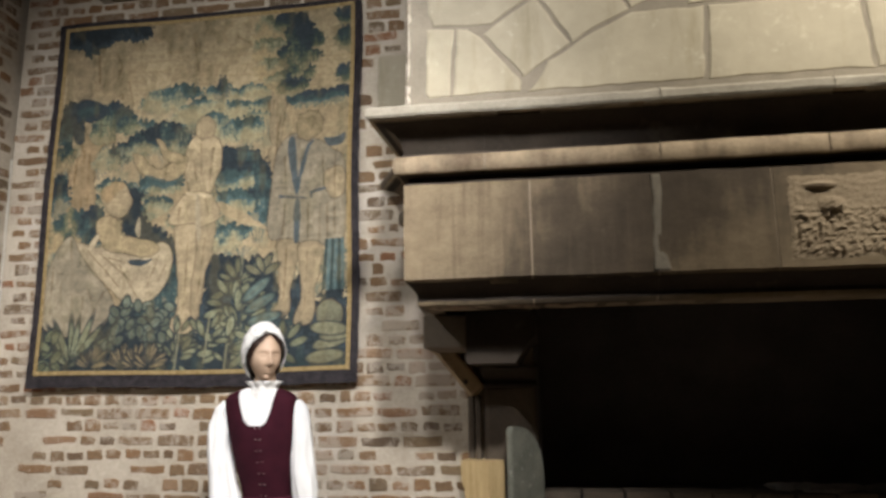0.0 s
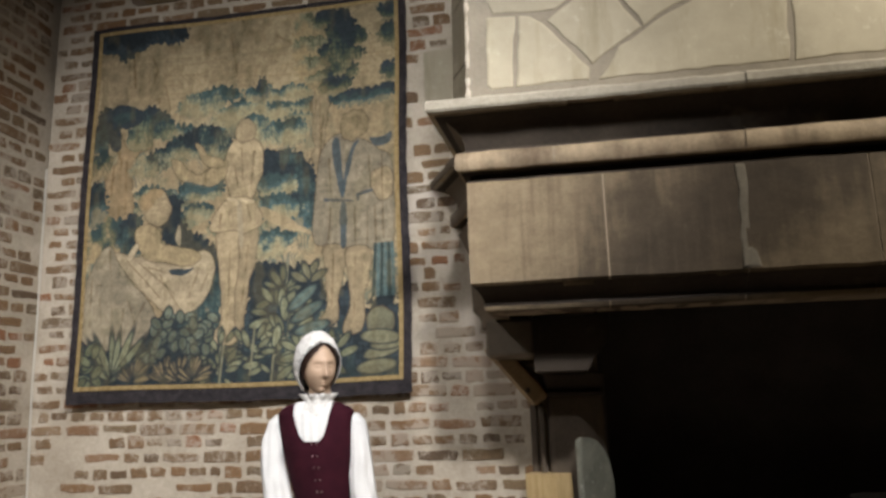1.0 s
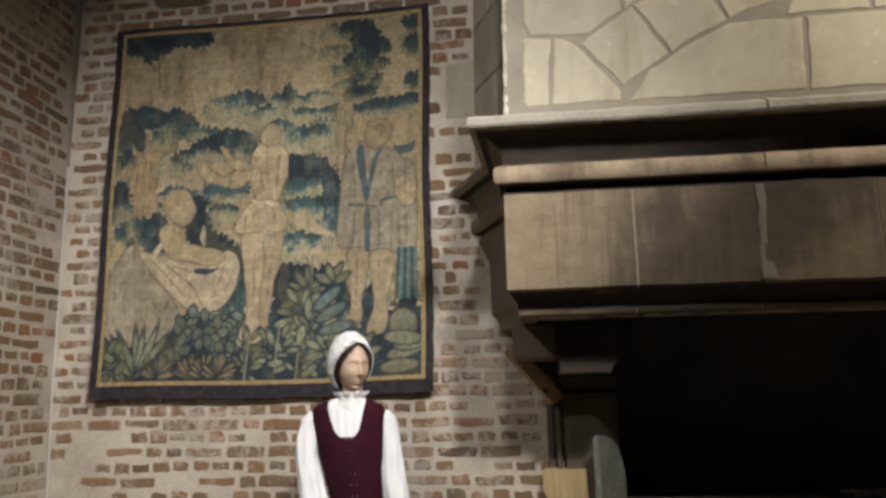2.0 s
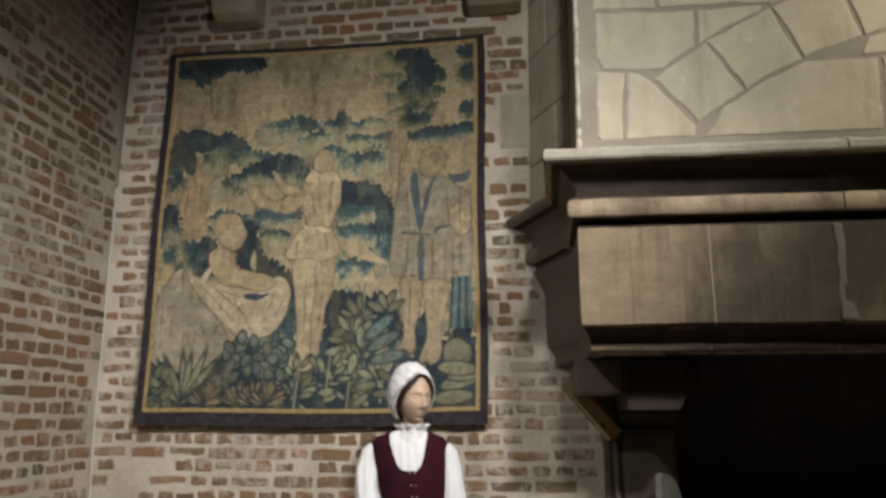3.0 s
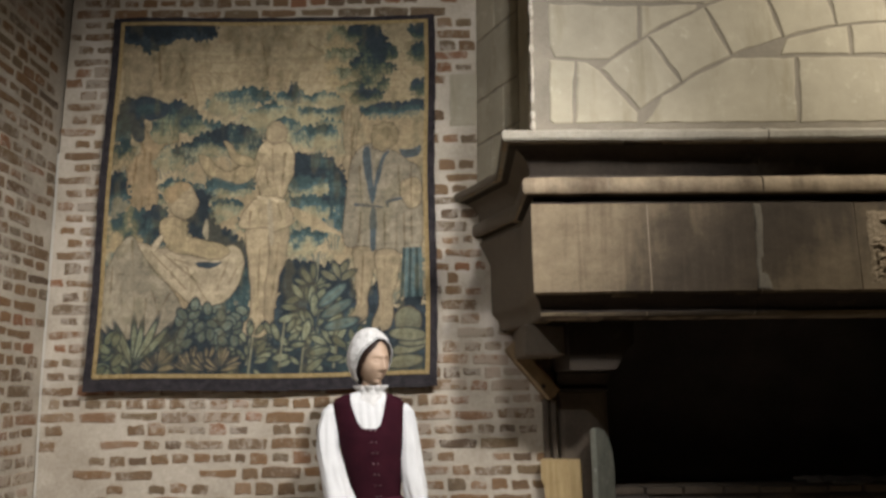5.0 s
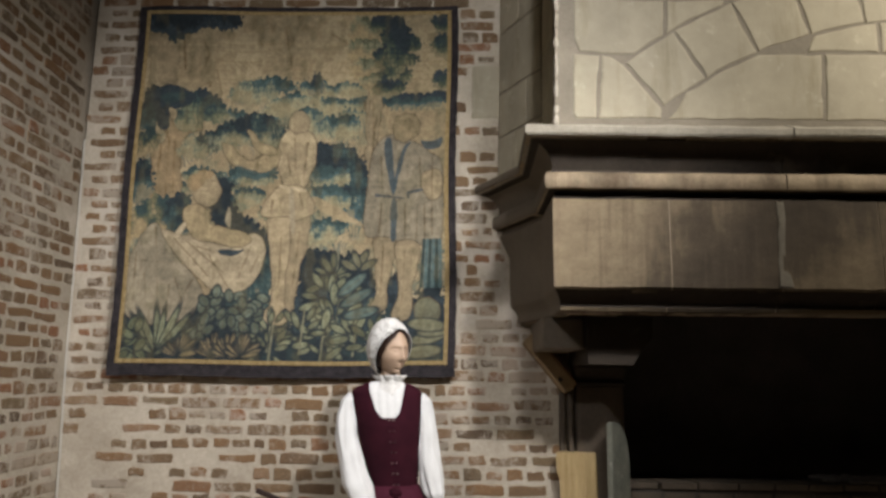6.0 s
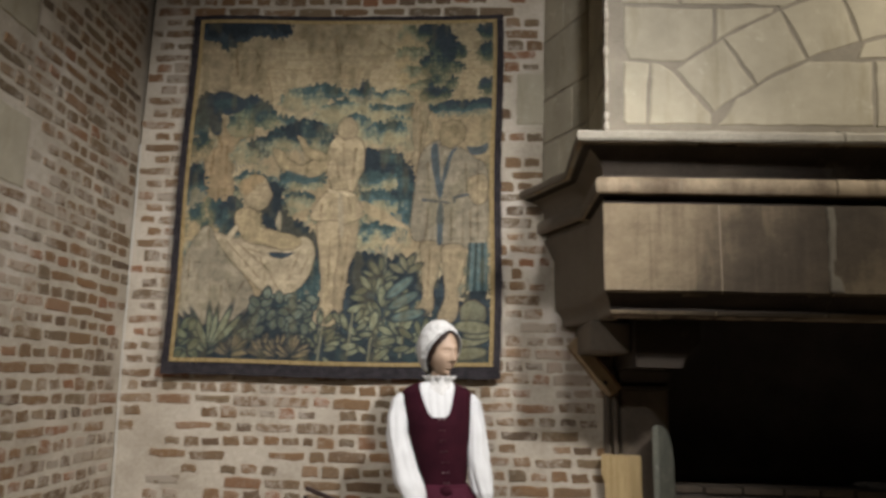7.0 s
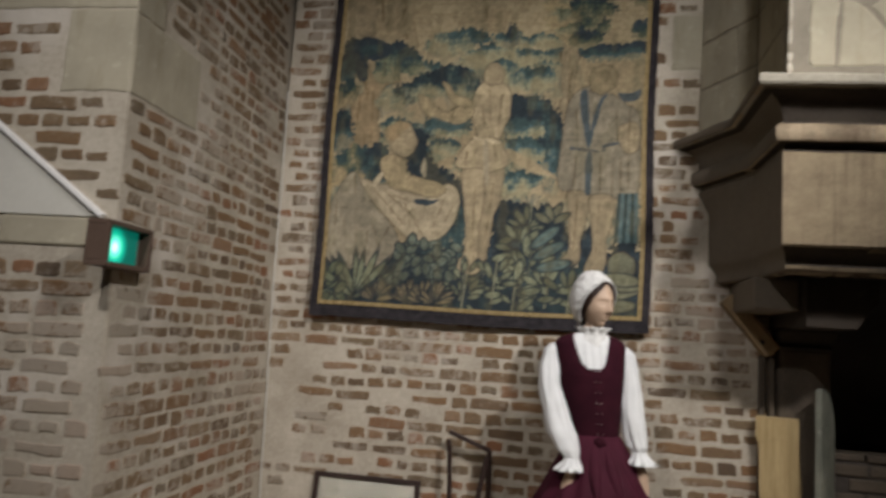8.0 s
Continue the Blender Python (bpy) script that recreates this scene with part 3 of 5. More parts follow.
def weave_picture():
    """Dyes of the woven field: u from its left edge, v from its top, both 0 to 1."""
    u, v = np.meshgrid(np.linspace(0, 1, COLS), np.linspace(0, 1, ROWS_T))
    asp = 1.13
    n1, n2, n3 = cloth_noise(u, v, 0.035, 1), cloth_noise(u, v, 0.014, 2), cloth_noise(u, v, 0.16, 3)
    n4, n5, fine = cloth_noise(u, v, 0.022, 5), cloth_noise(u * 2, v * 0.6, 0.05, 7), cloth_noise(u, v, 0.006, 6)
    img = np.empty((*u.shape, 3))
    tan, pale, olive = np.array((0.288, 0.226, 0.132)), np.array((0.41, 0.332, 0.208)), np.array((0.19, 0.165, 0.085))
    navy, teal, green, rust = np.array((0.017, 0.024, 0.028)), np.array((0.042, 0.070, 0.068)), np.array((0.105, 0.118, 0.072)), np.array((0.23, 0.155, 0.075))
    grey, straw, leaf = np.array((0.262, 0.222, 0.148)), np.array((0.315, 0.245, 0.135)), np.array((0.165, 0.16, 0.10))
    outline = np.array((0.075, 0.055, 0.035))
    rnd = random.Random(5)
    img[:] = tan
    # small leaf cells: how far each thread is from the middle of its leaf, and how close to the next one
    cell = 0.019
    jitter = np.random.RandomState(12).rand(64, 64, 2)
    ci, cj = np.floor(u / cell).astype(int), np.floor(v * asp / cell).astype(int)
    near_leaf, next_leaf = np.full(u.shape, 9.0), np.full(u.shape, 9.0)
    for di in (-1, 0, 1):
        for dj in (-1, 0, 1):
            g = jitter[(ci + di) % 64, (cj + dj) % 64]
            far = np.hypot(u - (ci + di + 0.15 + 0.7 * g[..., 0]) * cell, (v * asp - (cj + dj + 0.15 + 0.7 * g[..., 1]) * cell) * 0.85)
            next_leaf = np.minimum(next_leaf, np.maximum(near_leaf, far))
            near_leaf = np.minimum(near_leaf, far)
    leaf_gap = np.clip(1 - (next_leaf - near_leaf) / 0.004, 0, 1)

    def window(x0, x1, y0, y1):
        i0, i1 = max(0, int(x0 * COLS) - 6), min(COLS, int(x1 * COLS) + 7)
        j0, j1 = max(0, int(y0 * ROWS_T) - 6), min(ROWS_T, int(y1 * ROWS_T) + 7)
        return slice(j0, max(j0, j1)), slice(i0, max(i0, i1))

    def lay(w, mask, colour):
        mask = np.clip(mask, 0, 1)[..., None]
        img[w] = img[w] * (1 - mask) + np.asarray(colour) * mask

    def soft(d, edge=0.004):
        return np.clip(0.5 - d / edge, 0, 1)

    everything = (slice(None), slice(None))

    def oval(x, y, rx, ry, turn=0.0, rough=0.0):
        r = max(rx, ry) + 0.05
        w = window(x - r, x + r, y - r, y + r)
        c, s = math.cos(radians(turn)), math.sin(radians(turn))
        a, b = (u[w] - x) * c + (v[w] - y) * s * asp, -(u[w] - x) * s + (v[w] - y) * c * asp
        return w, (np.sqrt((a / rx) ** 2 + (b / (ry * asp)) ** 2) - 1) * min(rx, ry) + rough * ((n1[w] - 0.5) * 0.04 + (n2[w] - 0.5) * 0.02)

    def strip(x0, y0, x1, y1, w0, w1=None, rough=0.0):
        w1 = w0 if w1 is None else w1
        r = max(w0, w1) + 0.03
        w = window(min(x0, x1) - r, max(x0, x1) + r, min(y0, y1) - r, max(y0, y1) + r)
        dx, dy = x1 - x0, (y1 - y0) * asp
        k = np.clip(((u[w] - x0) * dx + (v[w] - y0) * asp * dy) / (dx * dx + dy * dy), 0, 1)
        return w, np.hypot(u[w] - x0 - k * dx, (v[w] - y0) * asp - k * dy) - (w0 + (w1 - w0) * k) + rough * ((n1[w] - 0.5) * 0.04 + (n2[w] - 0.5) * 0.02)

    def fill(shape, colour, strength=1.0, edge=0.004):
        lay(shape[0], soft(shape[1], edge) * strength, colour)

    def form(shape, colour, line=0.0035):
        """A plain faded form with a thin darker contour and uneven dye."""
        w, d = shape
        col = np.asarray(colour) * (0.97, 0.985, 1.02)
        lay(w, soft(d - line) * 0.8, outline)
        lay(w, soft(d), col)
        lay(w, soft(d) * np.clip(1 + d / 0.014, 0, 1) * 0.35, col * 0.55)
        lay(w, soft(d) * np.clip((n4[w] - 0.5) * 3, 0, 0.45), col * 0.62)
        lay(w, soft(d) * np.clip((n1[w] - 0.5) * 4, 0, 0.6), col * 0.72)
        lay(w, soft(d) * np.clip((n5[w] - 0.55) * 4, 0, 0.6), col * 1.22)

    def pod(x, y, length, turn, colour, width=0.32):
        """One leaf with a darker midrib."""
        c, s = math.cos(radians(turn)), math.sin(radians(turn))
        w, d = oval(x + c * length / 2, y + s * length / 2 / asp, length / 2, length / 2 * width, turn)
        lay(w, soft(d - 0.0035), navy)
        lay(w, soft(d), colour)
        lay(w, soft(d + 0.004) * np.clip((n2[w] - 0.5) * 3, 0, 0.5), np.asarray(colour) * 1.35)
        fill(strip(x, y, x + c * length * 0.9, y + s * length * 0.9 / asp, 0.0012), olive * 0.55, 0.6)

    def poly(points, rough=0.0):
        """A rounded closed outline through the points given."""
        p = np.array(points, float).reshape(-1, 2)
        w = window(p[:, 0].min() - 0.03, p[:, 0].max() + 0.03, p[:, 1].min() - 0.03, p[:, 1].max() + 0.03)
        p = p * (1, asp)
        k = np.arange(4)[:, None, None] / 4
        a, b, c, e = np.roll(p, 1, 0), p, np.roll(p, -1, 0), np.roll(p, -2, 0)
        q = 0.5 * (2 * b + (c - a) * k + (2 * a - 5 * b + 4 * c - e) * k ** 2 + (3 * b - a - 3 * c + e) * k ** 3)
        q = q.transpose(1, 0, 2).reshape(-1, 2)
        x, y = u[w], v[w] * asp
        far, inside = np.full(x.shape, 9.0), np.zeros(x.shape, bool)
        for (x0, y0), (x1, y1) in zip(q, np.roll(q, -1, 0)):
            dx, dy = x1 - x0, y1 - y0
            h = np.clip(((x - x0) * dx + (y - y0) * dy) / (dx * dx + dy * dy + 1e-12), 0, 1)
            far = np.minimum(far, np.hypot(x - x0 - h * dx, y - y0 - h * dy))
            inside ^= ((y0 > y) != (y1 > y)) & (x < x0 + (y - y0) * dx / (dy if abs(dy) > 1e-9 else 1e-9))
        return w, np.where(inside, -far, far) + rough * ((n1[w] - 0.5) * 0.04 + (n2[w] - 0.5) * 0.02)

    def folds(points, width=0.0022, colour=None, strength=0.6):
        """Thin drawn lines from point to point, four numbers each."""
        for x0, y0, x1, y1 in np.array(points, float).reshape(-1, 4):
            fill(strip(x0, y0, x1, y1, width, width * 0.4, 0.12), rust * 0.42 if colour is None else colour, strength)

    def hedge(points, top=navy, mid=teal, foot=green, glow=0.0):
        """Leafy mass with a toothed edge; its dyes run from dark above to pale below in upright hatching."""
        w, d = poly(points)
        d = d + 1.5 * (near_leaf[w] - 0.0085) - 0.010 * (n1[w] - 0.5) - 0.006
        p = np.array(points, float).reshape(-1, 2)
        y0, y1 = p[:, 1].min(), p[:, 1].max()
        hatch = np.abs(((u[w] * 95 + 3.5 * n1[w] + 2.0 * n4[w]) % 1) - 0.5) * 2
        tone = (v[w] - y0) / (y1 - y0) + 0.20 * (hatch - 0.5) + 16 * (0.009 - near_leaf[w]) + (n1[w] - 0.5) * 0.7 + (n4[w] - 0.5) * 0.5 + (n3[w] - 0.5) * 0.5 + glow
        inside = soft(d)
        lay(w, inside, top)
        lay(w, inside * np.clip((tone - 0.30) * 9, 0, 1), mid)
        lay(w, inside * np.clip((tone - 0.55) * 9, 0, 1), mid * 0.45 + foot * 0.6)
        lay(w, inside * np.clip((tone - 0.74) * 8, 0, 1), foot * 1.15)
        lay(w, inside * np.clip((tone - 0.93) * 8, 0, 0.9), foot * 0.5 + straw * 0.5)
        lay(w, inside * leaf_gap[w] * np.clip(1.3 - tone, 0, 1) * 0.7, top)

    # faded ground and far hills
    lay(everything, np.clip((n3 - 0.4) * 2, 0, 1) * 0.35, pale)
    lay(everything, np.clip((0.24 - v) * 6, 0, 1) * 0.45, np.array((0.235, 0.20, 0.125)))
    lay(everything, np.clip((0.66 - np.abs(v - 0.62) * 4), 0, 1) * 0.3, straw)
    hatch_all = np.abs(((u * 48 + 2.5 * n1) % 1) - 0.5) * 2
    lay(everything, soft(np.abs(v - 0.145 - 0.02 * n3) - 0.02, 0.02) * (hatch_all > 0.55) * 0.18, rust * 0.7)
    for y in (0.085, 0.105, 0.135, 0.165, 0.19):
        lay(everything, soft(np.abs(v - y - 0.016 * n3) - 0.0015, 0.005) * (n1 > 0.45) * 0.4, rust * 0.6)
    folds([0.185, 0.082, 0.208, 0.125, 0.208, 0.125, 0.197, 0.155, 0.217, 0.211, 0.169, 0.234, 0.237, 0.174, 0.26, 0.248, 0.377, 0.092, 0.442, 0.124, 0.619, 0.062, 0.69, 0.1, 0.462, 0.052, 0.492, 0.193], 0.0035, rust * 0.55, 0.55)
    lay(everything, np.clip((n1 - 0.52) * 5, 0, 1) * np.clip(1 - np.abs(v - 0.36) * 6, 0, 1) * 0.28, leaf * 1.1)
    tuft = np.abs(((u * 70 + 3 * n1 + 2 * n4) % 1) - 0.5) * 2
    ground = np.clip((v - 0.22) * 8, 0, 1) * np.clip((0.9 - v) * 8, 0, 1)
    lay(everything, ground * np.clip((n1 * 0.8 + 0.35 * tuft + 0.4 * n3 - 0.80) * 5, 0, 1) * 0.6, leaf * 0.95)
    lay(everything, ground * np.clip((n4 * 0.7 + 0.4 * tuft + 0.5 * n3 - 0.98) * 6, 0, 1) * 0.6, teal * 1.3)
    lay(everything, np.clip((n4 - 0.55) * 6, 0, 1) * np.clip((0.22 - v) * 8, 0, 1) * 0.3, rust * 0.75)
    for k in range(9):
        x, y = 0.30 + 0.055 * k + rnd.uniform(-0.02, 0.02), 0.285 + rnd.uniform(-0.03, 0.05)
        hedge([x - 0.04, y, x - 0.01, y - 0.016, x + 0.03, y - 0.012, x + 0.045, y + 0.006, x, y + 0.014], teal * 0.9, teal * 1.3, leaf * 1.2, 0.12)
    for k in range(10):
        x, y = 0.14 + 0.05 * k + rnd.uniform(-0.02, 0.02), 0.50 + 0.012 * k + rnd.uniform(-0.03, 0.03)
        hedge([x - 0.045, y, x - 0.01, y - 0.022, x + 0.035, y - 0.014, x + 0.045, y + 0.010, x, y + 0.02], teal * 0.9, leaf * 1.0, leaf * 1.3, 0.1)
    # rows of distant shrubs
    hedge([0.288, 0.251, 0.33, 0.216, 0.393, 0.205, 0.442, 0.196, 0.499, 0.22, 0.45, 0.241, 0.422, 0.262, 0.352, 0.269], teal * 0.8, teal * 1.25, leaf * 1.2, 0.10)
    hedge([0.422, 0.279, 0.478, 0.251, 0.548, 0.231, 0.597, 0.259, 0.562, 0.286, 0.492, 0.293], teal * 0.85, teal * 1.3, leaf * 1.25, 0.1)
    hedge([0.52, 0.22, 0.562, 0.209, 0.618, 0.218, 0.724, 0.218, 0.716, 0.242, 0.618, 0.245, 0.548, 0.245], teal * 0.9, teal * 1.3, leaf * 1.25, 0.12)
    hedge([0.597, 0.293, 0.632, 0.263, 0.66, 0.288, 0.631, 0.306], teal * 0.9, teal * 1.2, leaf * 1.2, 0.1)
    hedge([0.789, 0.249, 0.856, 0.245, 0.926, 0.249, 0.994, 0.241, 0.993, 0.268, 0.911, 0.278, 0.814, 0.279], navy * 1.7, teal * 0.9, teal * 1.3)
    hedge([0.555, 0.209, 0.569, 0.188, 0.586, 0.21, 0.579, 0.239, 0.559, 0.238], navy * 1.5, teal * 0.6, teal)
    hedge([0.513, 0.303, 0.562, 0.292, 0.592, 0.327, 0.576, 0.353, 0.534, 0.34], teal * 0.8, teal * 1.2, leaf * 1.2)
    # tall tree with a ragged crown
    form(poly([0.745, 0.229, 0.789, 0.23, 0.785, 0.31, 0.78, 0.407, 0.781, 0.627, 0.737, 0.626, 0.749, 0.431, 0.737, 0.333], 0.4), tan * 1.02)
    folds([0.761, 0.242, 0.767, 0.382, 0.774, 0.309, 0.761, 0.516, 0.752, 0.26, 0.743, 0.333, 0.73, 0.262, 0.746, 0.309], 0.003)
    for pts in ([0.688, 0.027, 0.734, 0.015, 0.777, 0.041, 0.769, 0.077, 0.726, 0.101, 0.69, 0.085], [0.676, 0.099, 0.726, 0.079, 0.782, 0.102, 0.767, 0.138, 0.704, 0.143], [0.689, 0.161, 0.746, 0.138, 0.788, 0.163, 0.773, 0.193, 0.717, 0.192], [0.724, 0.204, 0.774, 0.187, 0.801, 0.218, 0.758, 0.236]):
        hedge(pts, green * 0.75, leaf * 1.1, straw * 0.8, 0.1)
    for pts in ([0.749, 0.018, 0.785, 0, 0.842, 0.008, 0.851, 0.04, 0.805, 0.056, 0.762, 0.05], [0.791, 0.06, 0.841, 0.04, 0.883, 0.065, 0.906, 0.103, 0.846, 0.116, 0.804, 0.103], [0.763, 0.126, 0.811, 0.097, 0.867, 0.116, 0.893, 0.144, 0.83, 0.167, 0.781, 0.161], [0.788, 0.182, 0.838, 0.155, 0.872, 0.184, 0.858, 0.208, 0.804, 0.21], [0.77, 0.226, 0.801, 0.198, 0.857, 0.216, 0.835, 0.241, 0.793, 0.244], [0.806, 0.025, 0.849, 0.018, 0.873, 0.058, 0.86, 0.128, 0.83, 0.189, 0.802, 0.176, 0.81, 0.091]):
        hedge(pts, navy * 1.5, teal * 0.62, green * 0.75)
    for pts in ([0.957, 0.023, 0.981, 0.003, 1, 0.01, 1, 0.051, 0.976, 0.053], [0.958, 0.082, 0.99, 0.07, 1, 0.095, 1, 0.132, 0.968, 0.119], [0.959, 0.198, 0.983, 0.18, 1, 0.193, 1, 0.224, 0.97, 0.221]):
        hedge(pts, navy * 1.9, teal * 0.7, green * 0.8)
    # corner foliage, the old trunk and the dark growth on it
    form(poly([0.02, 0.053, 0.084, 0.061, 0.102, 0.147, 0.099, 0.257, 0.043, 0.255, 0.017, 0.145], 0.6), tan * 0.95, 0.002)
    hedge([0, 0, 0.146, 0, 0.297, 0.007, 0.288, 0.034, 0.234, 0.04, 0.19, 0.032, 0.148, 0.05, 0.106, 0.073, 0.081, 0.083, 0.06, 0.055, 0, 0.046], navy, navy * 2.0, teal * 0.55, -0.15)
    form(poly([0.082, 0.315, 0.131, 0.353, 0.198, 0.352, 0.149, 0.382, 0.137, 0.441, 0.145, 0.575, 0.044, 0.591, 0.057, 0.5, 0.048, 0.414, 0.088, 0.381], 0.4), rust * 0.55 + tan * 0.5)
    folds([0.078, 0.403, 0.07, 0.562, 0.102, 0.379, 0.105, 0.562, 0.121, 0.392, 0.127, 0.538, 0.089, 0.354, 0.105, 0.403], 0.004, rust * 0.6, 0.6)
    folds([0.169, 0.249, 0.218, 0.223, 0.218, 0.223, 0.224, 0.208, 0.121, 0.086, 0.131, 0.172], 0.005, rust * 0.6, 0.7)
    hedge([0.003, 0.291, 0.025, 0.23, 0.057, 0.246, 0.047, 0.341, 0.003, 0.346], navy, teal * 0.6, teal)
    hedge([0.136, 0.294, 0.169, 0.249, 0.211, 0.242, 0.247, 0.263, 0.276, 0.297, 0.261, 0.328, 0.22, 0.321, 0.193, 0.347, 0.152, 0.35, 0.119, 0.33], navy * 1.5, teal * 0.8, green)
    hedge([0, 0.389, 0.034, 0.353, 0.066, 0.384, 0.048, 0.42, 0, 0.425], teal * 0.6, green * 0.7, straw * 0.6)
    hedge([0, 0.48, 0.024, 0.45, 0.051, 0.488, 0.046, 0.561, 0, 0.56], navy, teal * 0.6, teal)
    fill(poly([0.022, 0.255, 0.063, 0.224, 0.119, 0.223, 0.169, 0.249, 0.163, 0.283, 0.115, 0.296, 0.09, 0.293, 0.098, 0.348, 0.064, 0.354, 0.048, 0.304], 0.2), navy * 1.5)
    fill(poly([0.057, 0.253, 0.099, 0.235, 0.144, 0.25, 0.128, 0.274, 0.079, 0.276], 0.4), teal * 0.75, 0.8)
    hedge([0, 0.609, 0.057, 0.561, 0.125, 0.557, 0.18, 0.576, 0.168, 0.637, 0.108, 0.648, 0.053, 0.641, 0.001, 0.67], teal * 0.8, green * 0.95, straw * 0.75)
    hedge([0.106, 0.611, 0.135, 0.545, 0.18, 0.564, 0.169, 0.662, 0.128, 0.648], navy * 1.3, teal * 0.7, teal)
    # long slanting bough
    hedge([0.141, 0.423, 0.174, 0.387, 0.242, 0.358, 0.318, 0.325, 0.367, 0.309, 0.429, 0.316, 0.476, 0.349, 0.49, 0.373, 0.444, 0.405, 0.395, 0.388, 0.34, 0.382, 0.264, 0.41, 0.189, 0.436], navy * 1.1, teal * 0.7, leaf * 1.1, -0.02)
    hedge([0.301, 0.484, 0.369, 0.461, 0.451, 0.473, 0.431, 0.506, 0.356, 0.509], teal * 0.8, teal * 1.4, leaf * 1.3)
    # shrubs in the middle
    hedge([0.584, 0.356, 0.597, 0.327, 0.645, 0.314, 0.694, 0.314, 0.715, 0.344, 0.686, 0.368, 0.617, 0.369], teal * 0.75, teal * 1.35, leaf * 1.35)
    hedge([0.573, 0.417, 0.592, 0.393, 0.645, 0.399, 0.7, 0.41, 0.735, 0.443, 0.748, 0.492, 0.749, 0.565, 0.737, 0.621, 0.704, 0.607, 0.67, 0.585, 0.616, 0.556, 0.575, 0.512], navy * 1.3, teal * 0.85, teal * 1.45, -0.05)
    for pts in ([0.575, 0.475, 0.623, 0.458, 0.685, 0.478, 0.671, 0.508, 0.596, 0.513], [0.582, 0.537, 0.63, 0.516, 0.698, 0.542, 0.684, 0.57, 0.609, 0.568]):
        hedge(pts, teal * 1.0, teal * 1.6, leaf * 1.3, 0.05)
    hedge([0.564, 0.658, 0.615, 0.617, 0.683, 0.624, 0.656, 0.66, 0.588, 0.677], teal * 0.7, teal * 1.3, leaf * 1.3)
    fill(poly([0.575, 0.549, 0.629, 0.562, 0.731, 0.616, 0.724, 0.628, 0.616, 0.592], 0.2), tan * 1.1, 0.9)
    # undergrowth that fills the foot of the picture
    d = 0.86 - v + 0.05 * (n3 - 0.5) - 0.06 * np.clip(1 - np.abs(u - 0.36) / 0.10, 0, 1) + 0.012 * np.sin(u * 47) + (n1 - 0.5) * 0.04
    lay(everything, soft(d), navy * 1.2)
    lay(everything, soft(d + 0.02) * np.clip((n4 - 0.50) * 6, 0, 1) * 0.6, teal * 0.6)
    hedge([0.545, 0.78, 0.541, 0.737, 0.574, 0.701, 0.655, 0.712, 0.736, 0.723, 0.777, 0.785, 0.786, 0.871, 0.772, 0.919, 0.547, 0.914], navy, navy * 2.2, teal * 0.8, -0.3)
    hedge([0.28, 0.505, 0.315, 0.518, 0.313, 0.555, 0.344, 0.598, 0.385, 0.618, 0.433, 0.655, 0.447, 0.717, 0.447, 0.814, 0.435, 0.875, 0.348, 0.861, 0.307, 0.787, 0.385, 0.666, 0.317, 0.641, 0.269, 0.615, 0.255, 0.566], navy * 1.1, teal * 0.65, teal * 0.9, -0.25)
    hedge([0.815, 0.786, 0.855, 0.775, 0.859, 0.872, 0.819, 0.884], navy, navy * 1.8, teal * 0.6, -0.2)
    hedge([0.907, 0.837, 0.982, 0.79, 0.987, 0.997, 0.915, 0.996, 0.838, 0.909], navy, navy * 1.8, teal * 0.6, -0.25)
    # faded plain forms: one low and spread, two upright
    form(poly([0, 0.829, 0, 0.731, 0.034, 0.665, 0.076, 0.633, 0.104, 0.65, 0.144, 0.71, 0.206, 0.772, 0.238, 0.828, 0.209, 0.876, 0.163, 0.9, 0.071, 0.904, 0, 0.878], 0.3), grey)
    folds([0.08, 0.641, 0.095, 0.782, 0.044, 0.732, 0.131, 0.74, 0.095, 0.782, 0.104, 0.892, 0.023, 0.707, 0.022, 0.854, 0.146, 0.771, 0.189, 0.87, 0.206, 0.785, 0.162, 0.857, 0.134, 0.801, 0.13, 0.893, 0.052, 0.769, 0.069, 0.867])
    form(poly([0.098, 0.645, 0.149, 0.661, 0.196, 0.662, 0.251, 0.678, 0.332, 0.692, 0.385, 0.654, 0.419, 0.667, 0.433, 0.71, 0.416, 0.765, 0.387, 0.801, 0.337, 0.827, 0.287, 0.821, 0.247, 0.792, 0.199, 0.76, 0.137, 0.704], 0.2), pale * 0.92)
    folds([0.143, 0.673, 0.253, 0.773, 0.183, 0.68, 0.3, 0.762, 0.251, 0.712, 0.321, 0.805, 0.386, 0.691, 0.347, 0.788, 0.413, 0.716, 0.38, 0.776, 0.217, 0.693, 0.305, 0.714])
    form(poly([0.168, 0.613, 0.177, 0.579, 0.214, 0.575, 0.242, 0.596, 0.256, 0.627, 0.304, 0.638, 0.365, 0.654, 0.385, 0.673, 0.345, 0.692, 0.271, 0.679, 0.203, 0.668], 0.2), straw * 1.05)
    form(poly([0.139, 0.661, 0.168, 0.625, 0.176, 0.635, 0.153, 0.669]), pale * 1.2, 0.002)
    form(poly([0.184, 0.503, 0.211, 0.479, 0.252, 0.483, 0.274, 0.515, 0.277, 0.548, 0.259, 0.572, 0.221, 0.571, 0.193, 0.546], 0.3), tan * 1.12)
    fill(poly([0.18, 0.501, 0.211, 0.474, 0.252, 0.48, 0.232, 0.504, 0.199, 0.53], 0.4), rust * 0.8 + tan * 0.3, 0.8)
    fill(poly([0.271, 0.698, 0.319, 0.702, 0.366, 0.698, 0.335, 0.717, 0.292, 0.713], 0.2), navy * 2)
    fill(poly([0.301, 0.616, 0.311, 0.579, 0.319, 0.598, 0.317, 0.638]), grey * 1.3, 0.9)
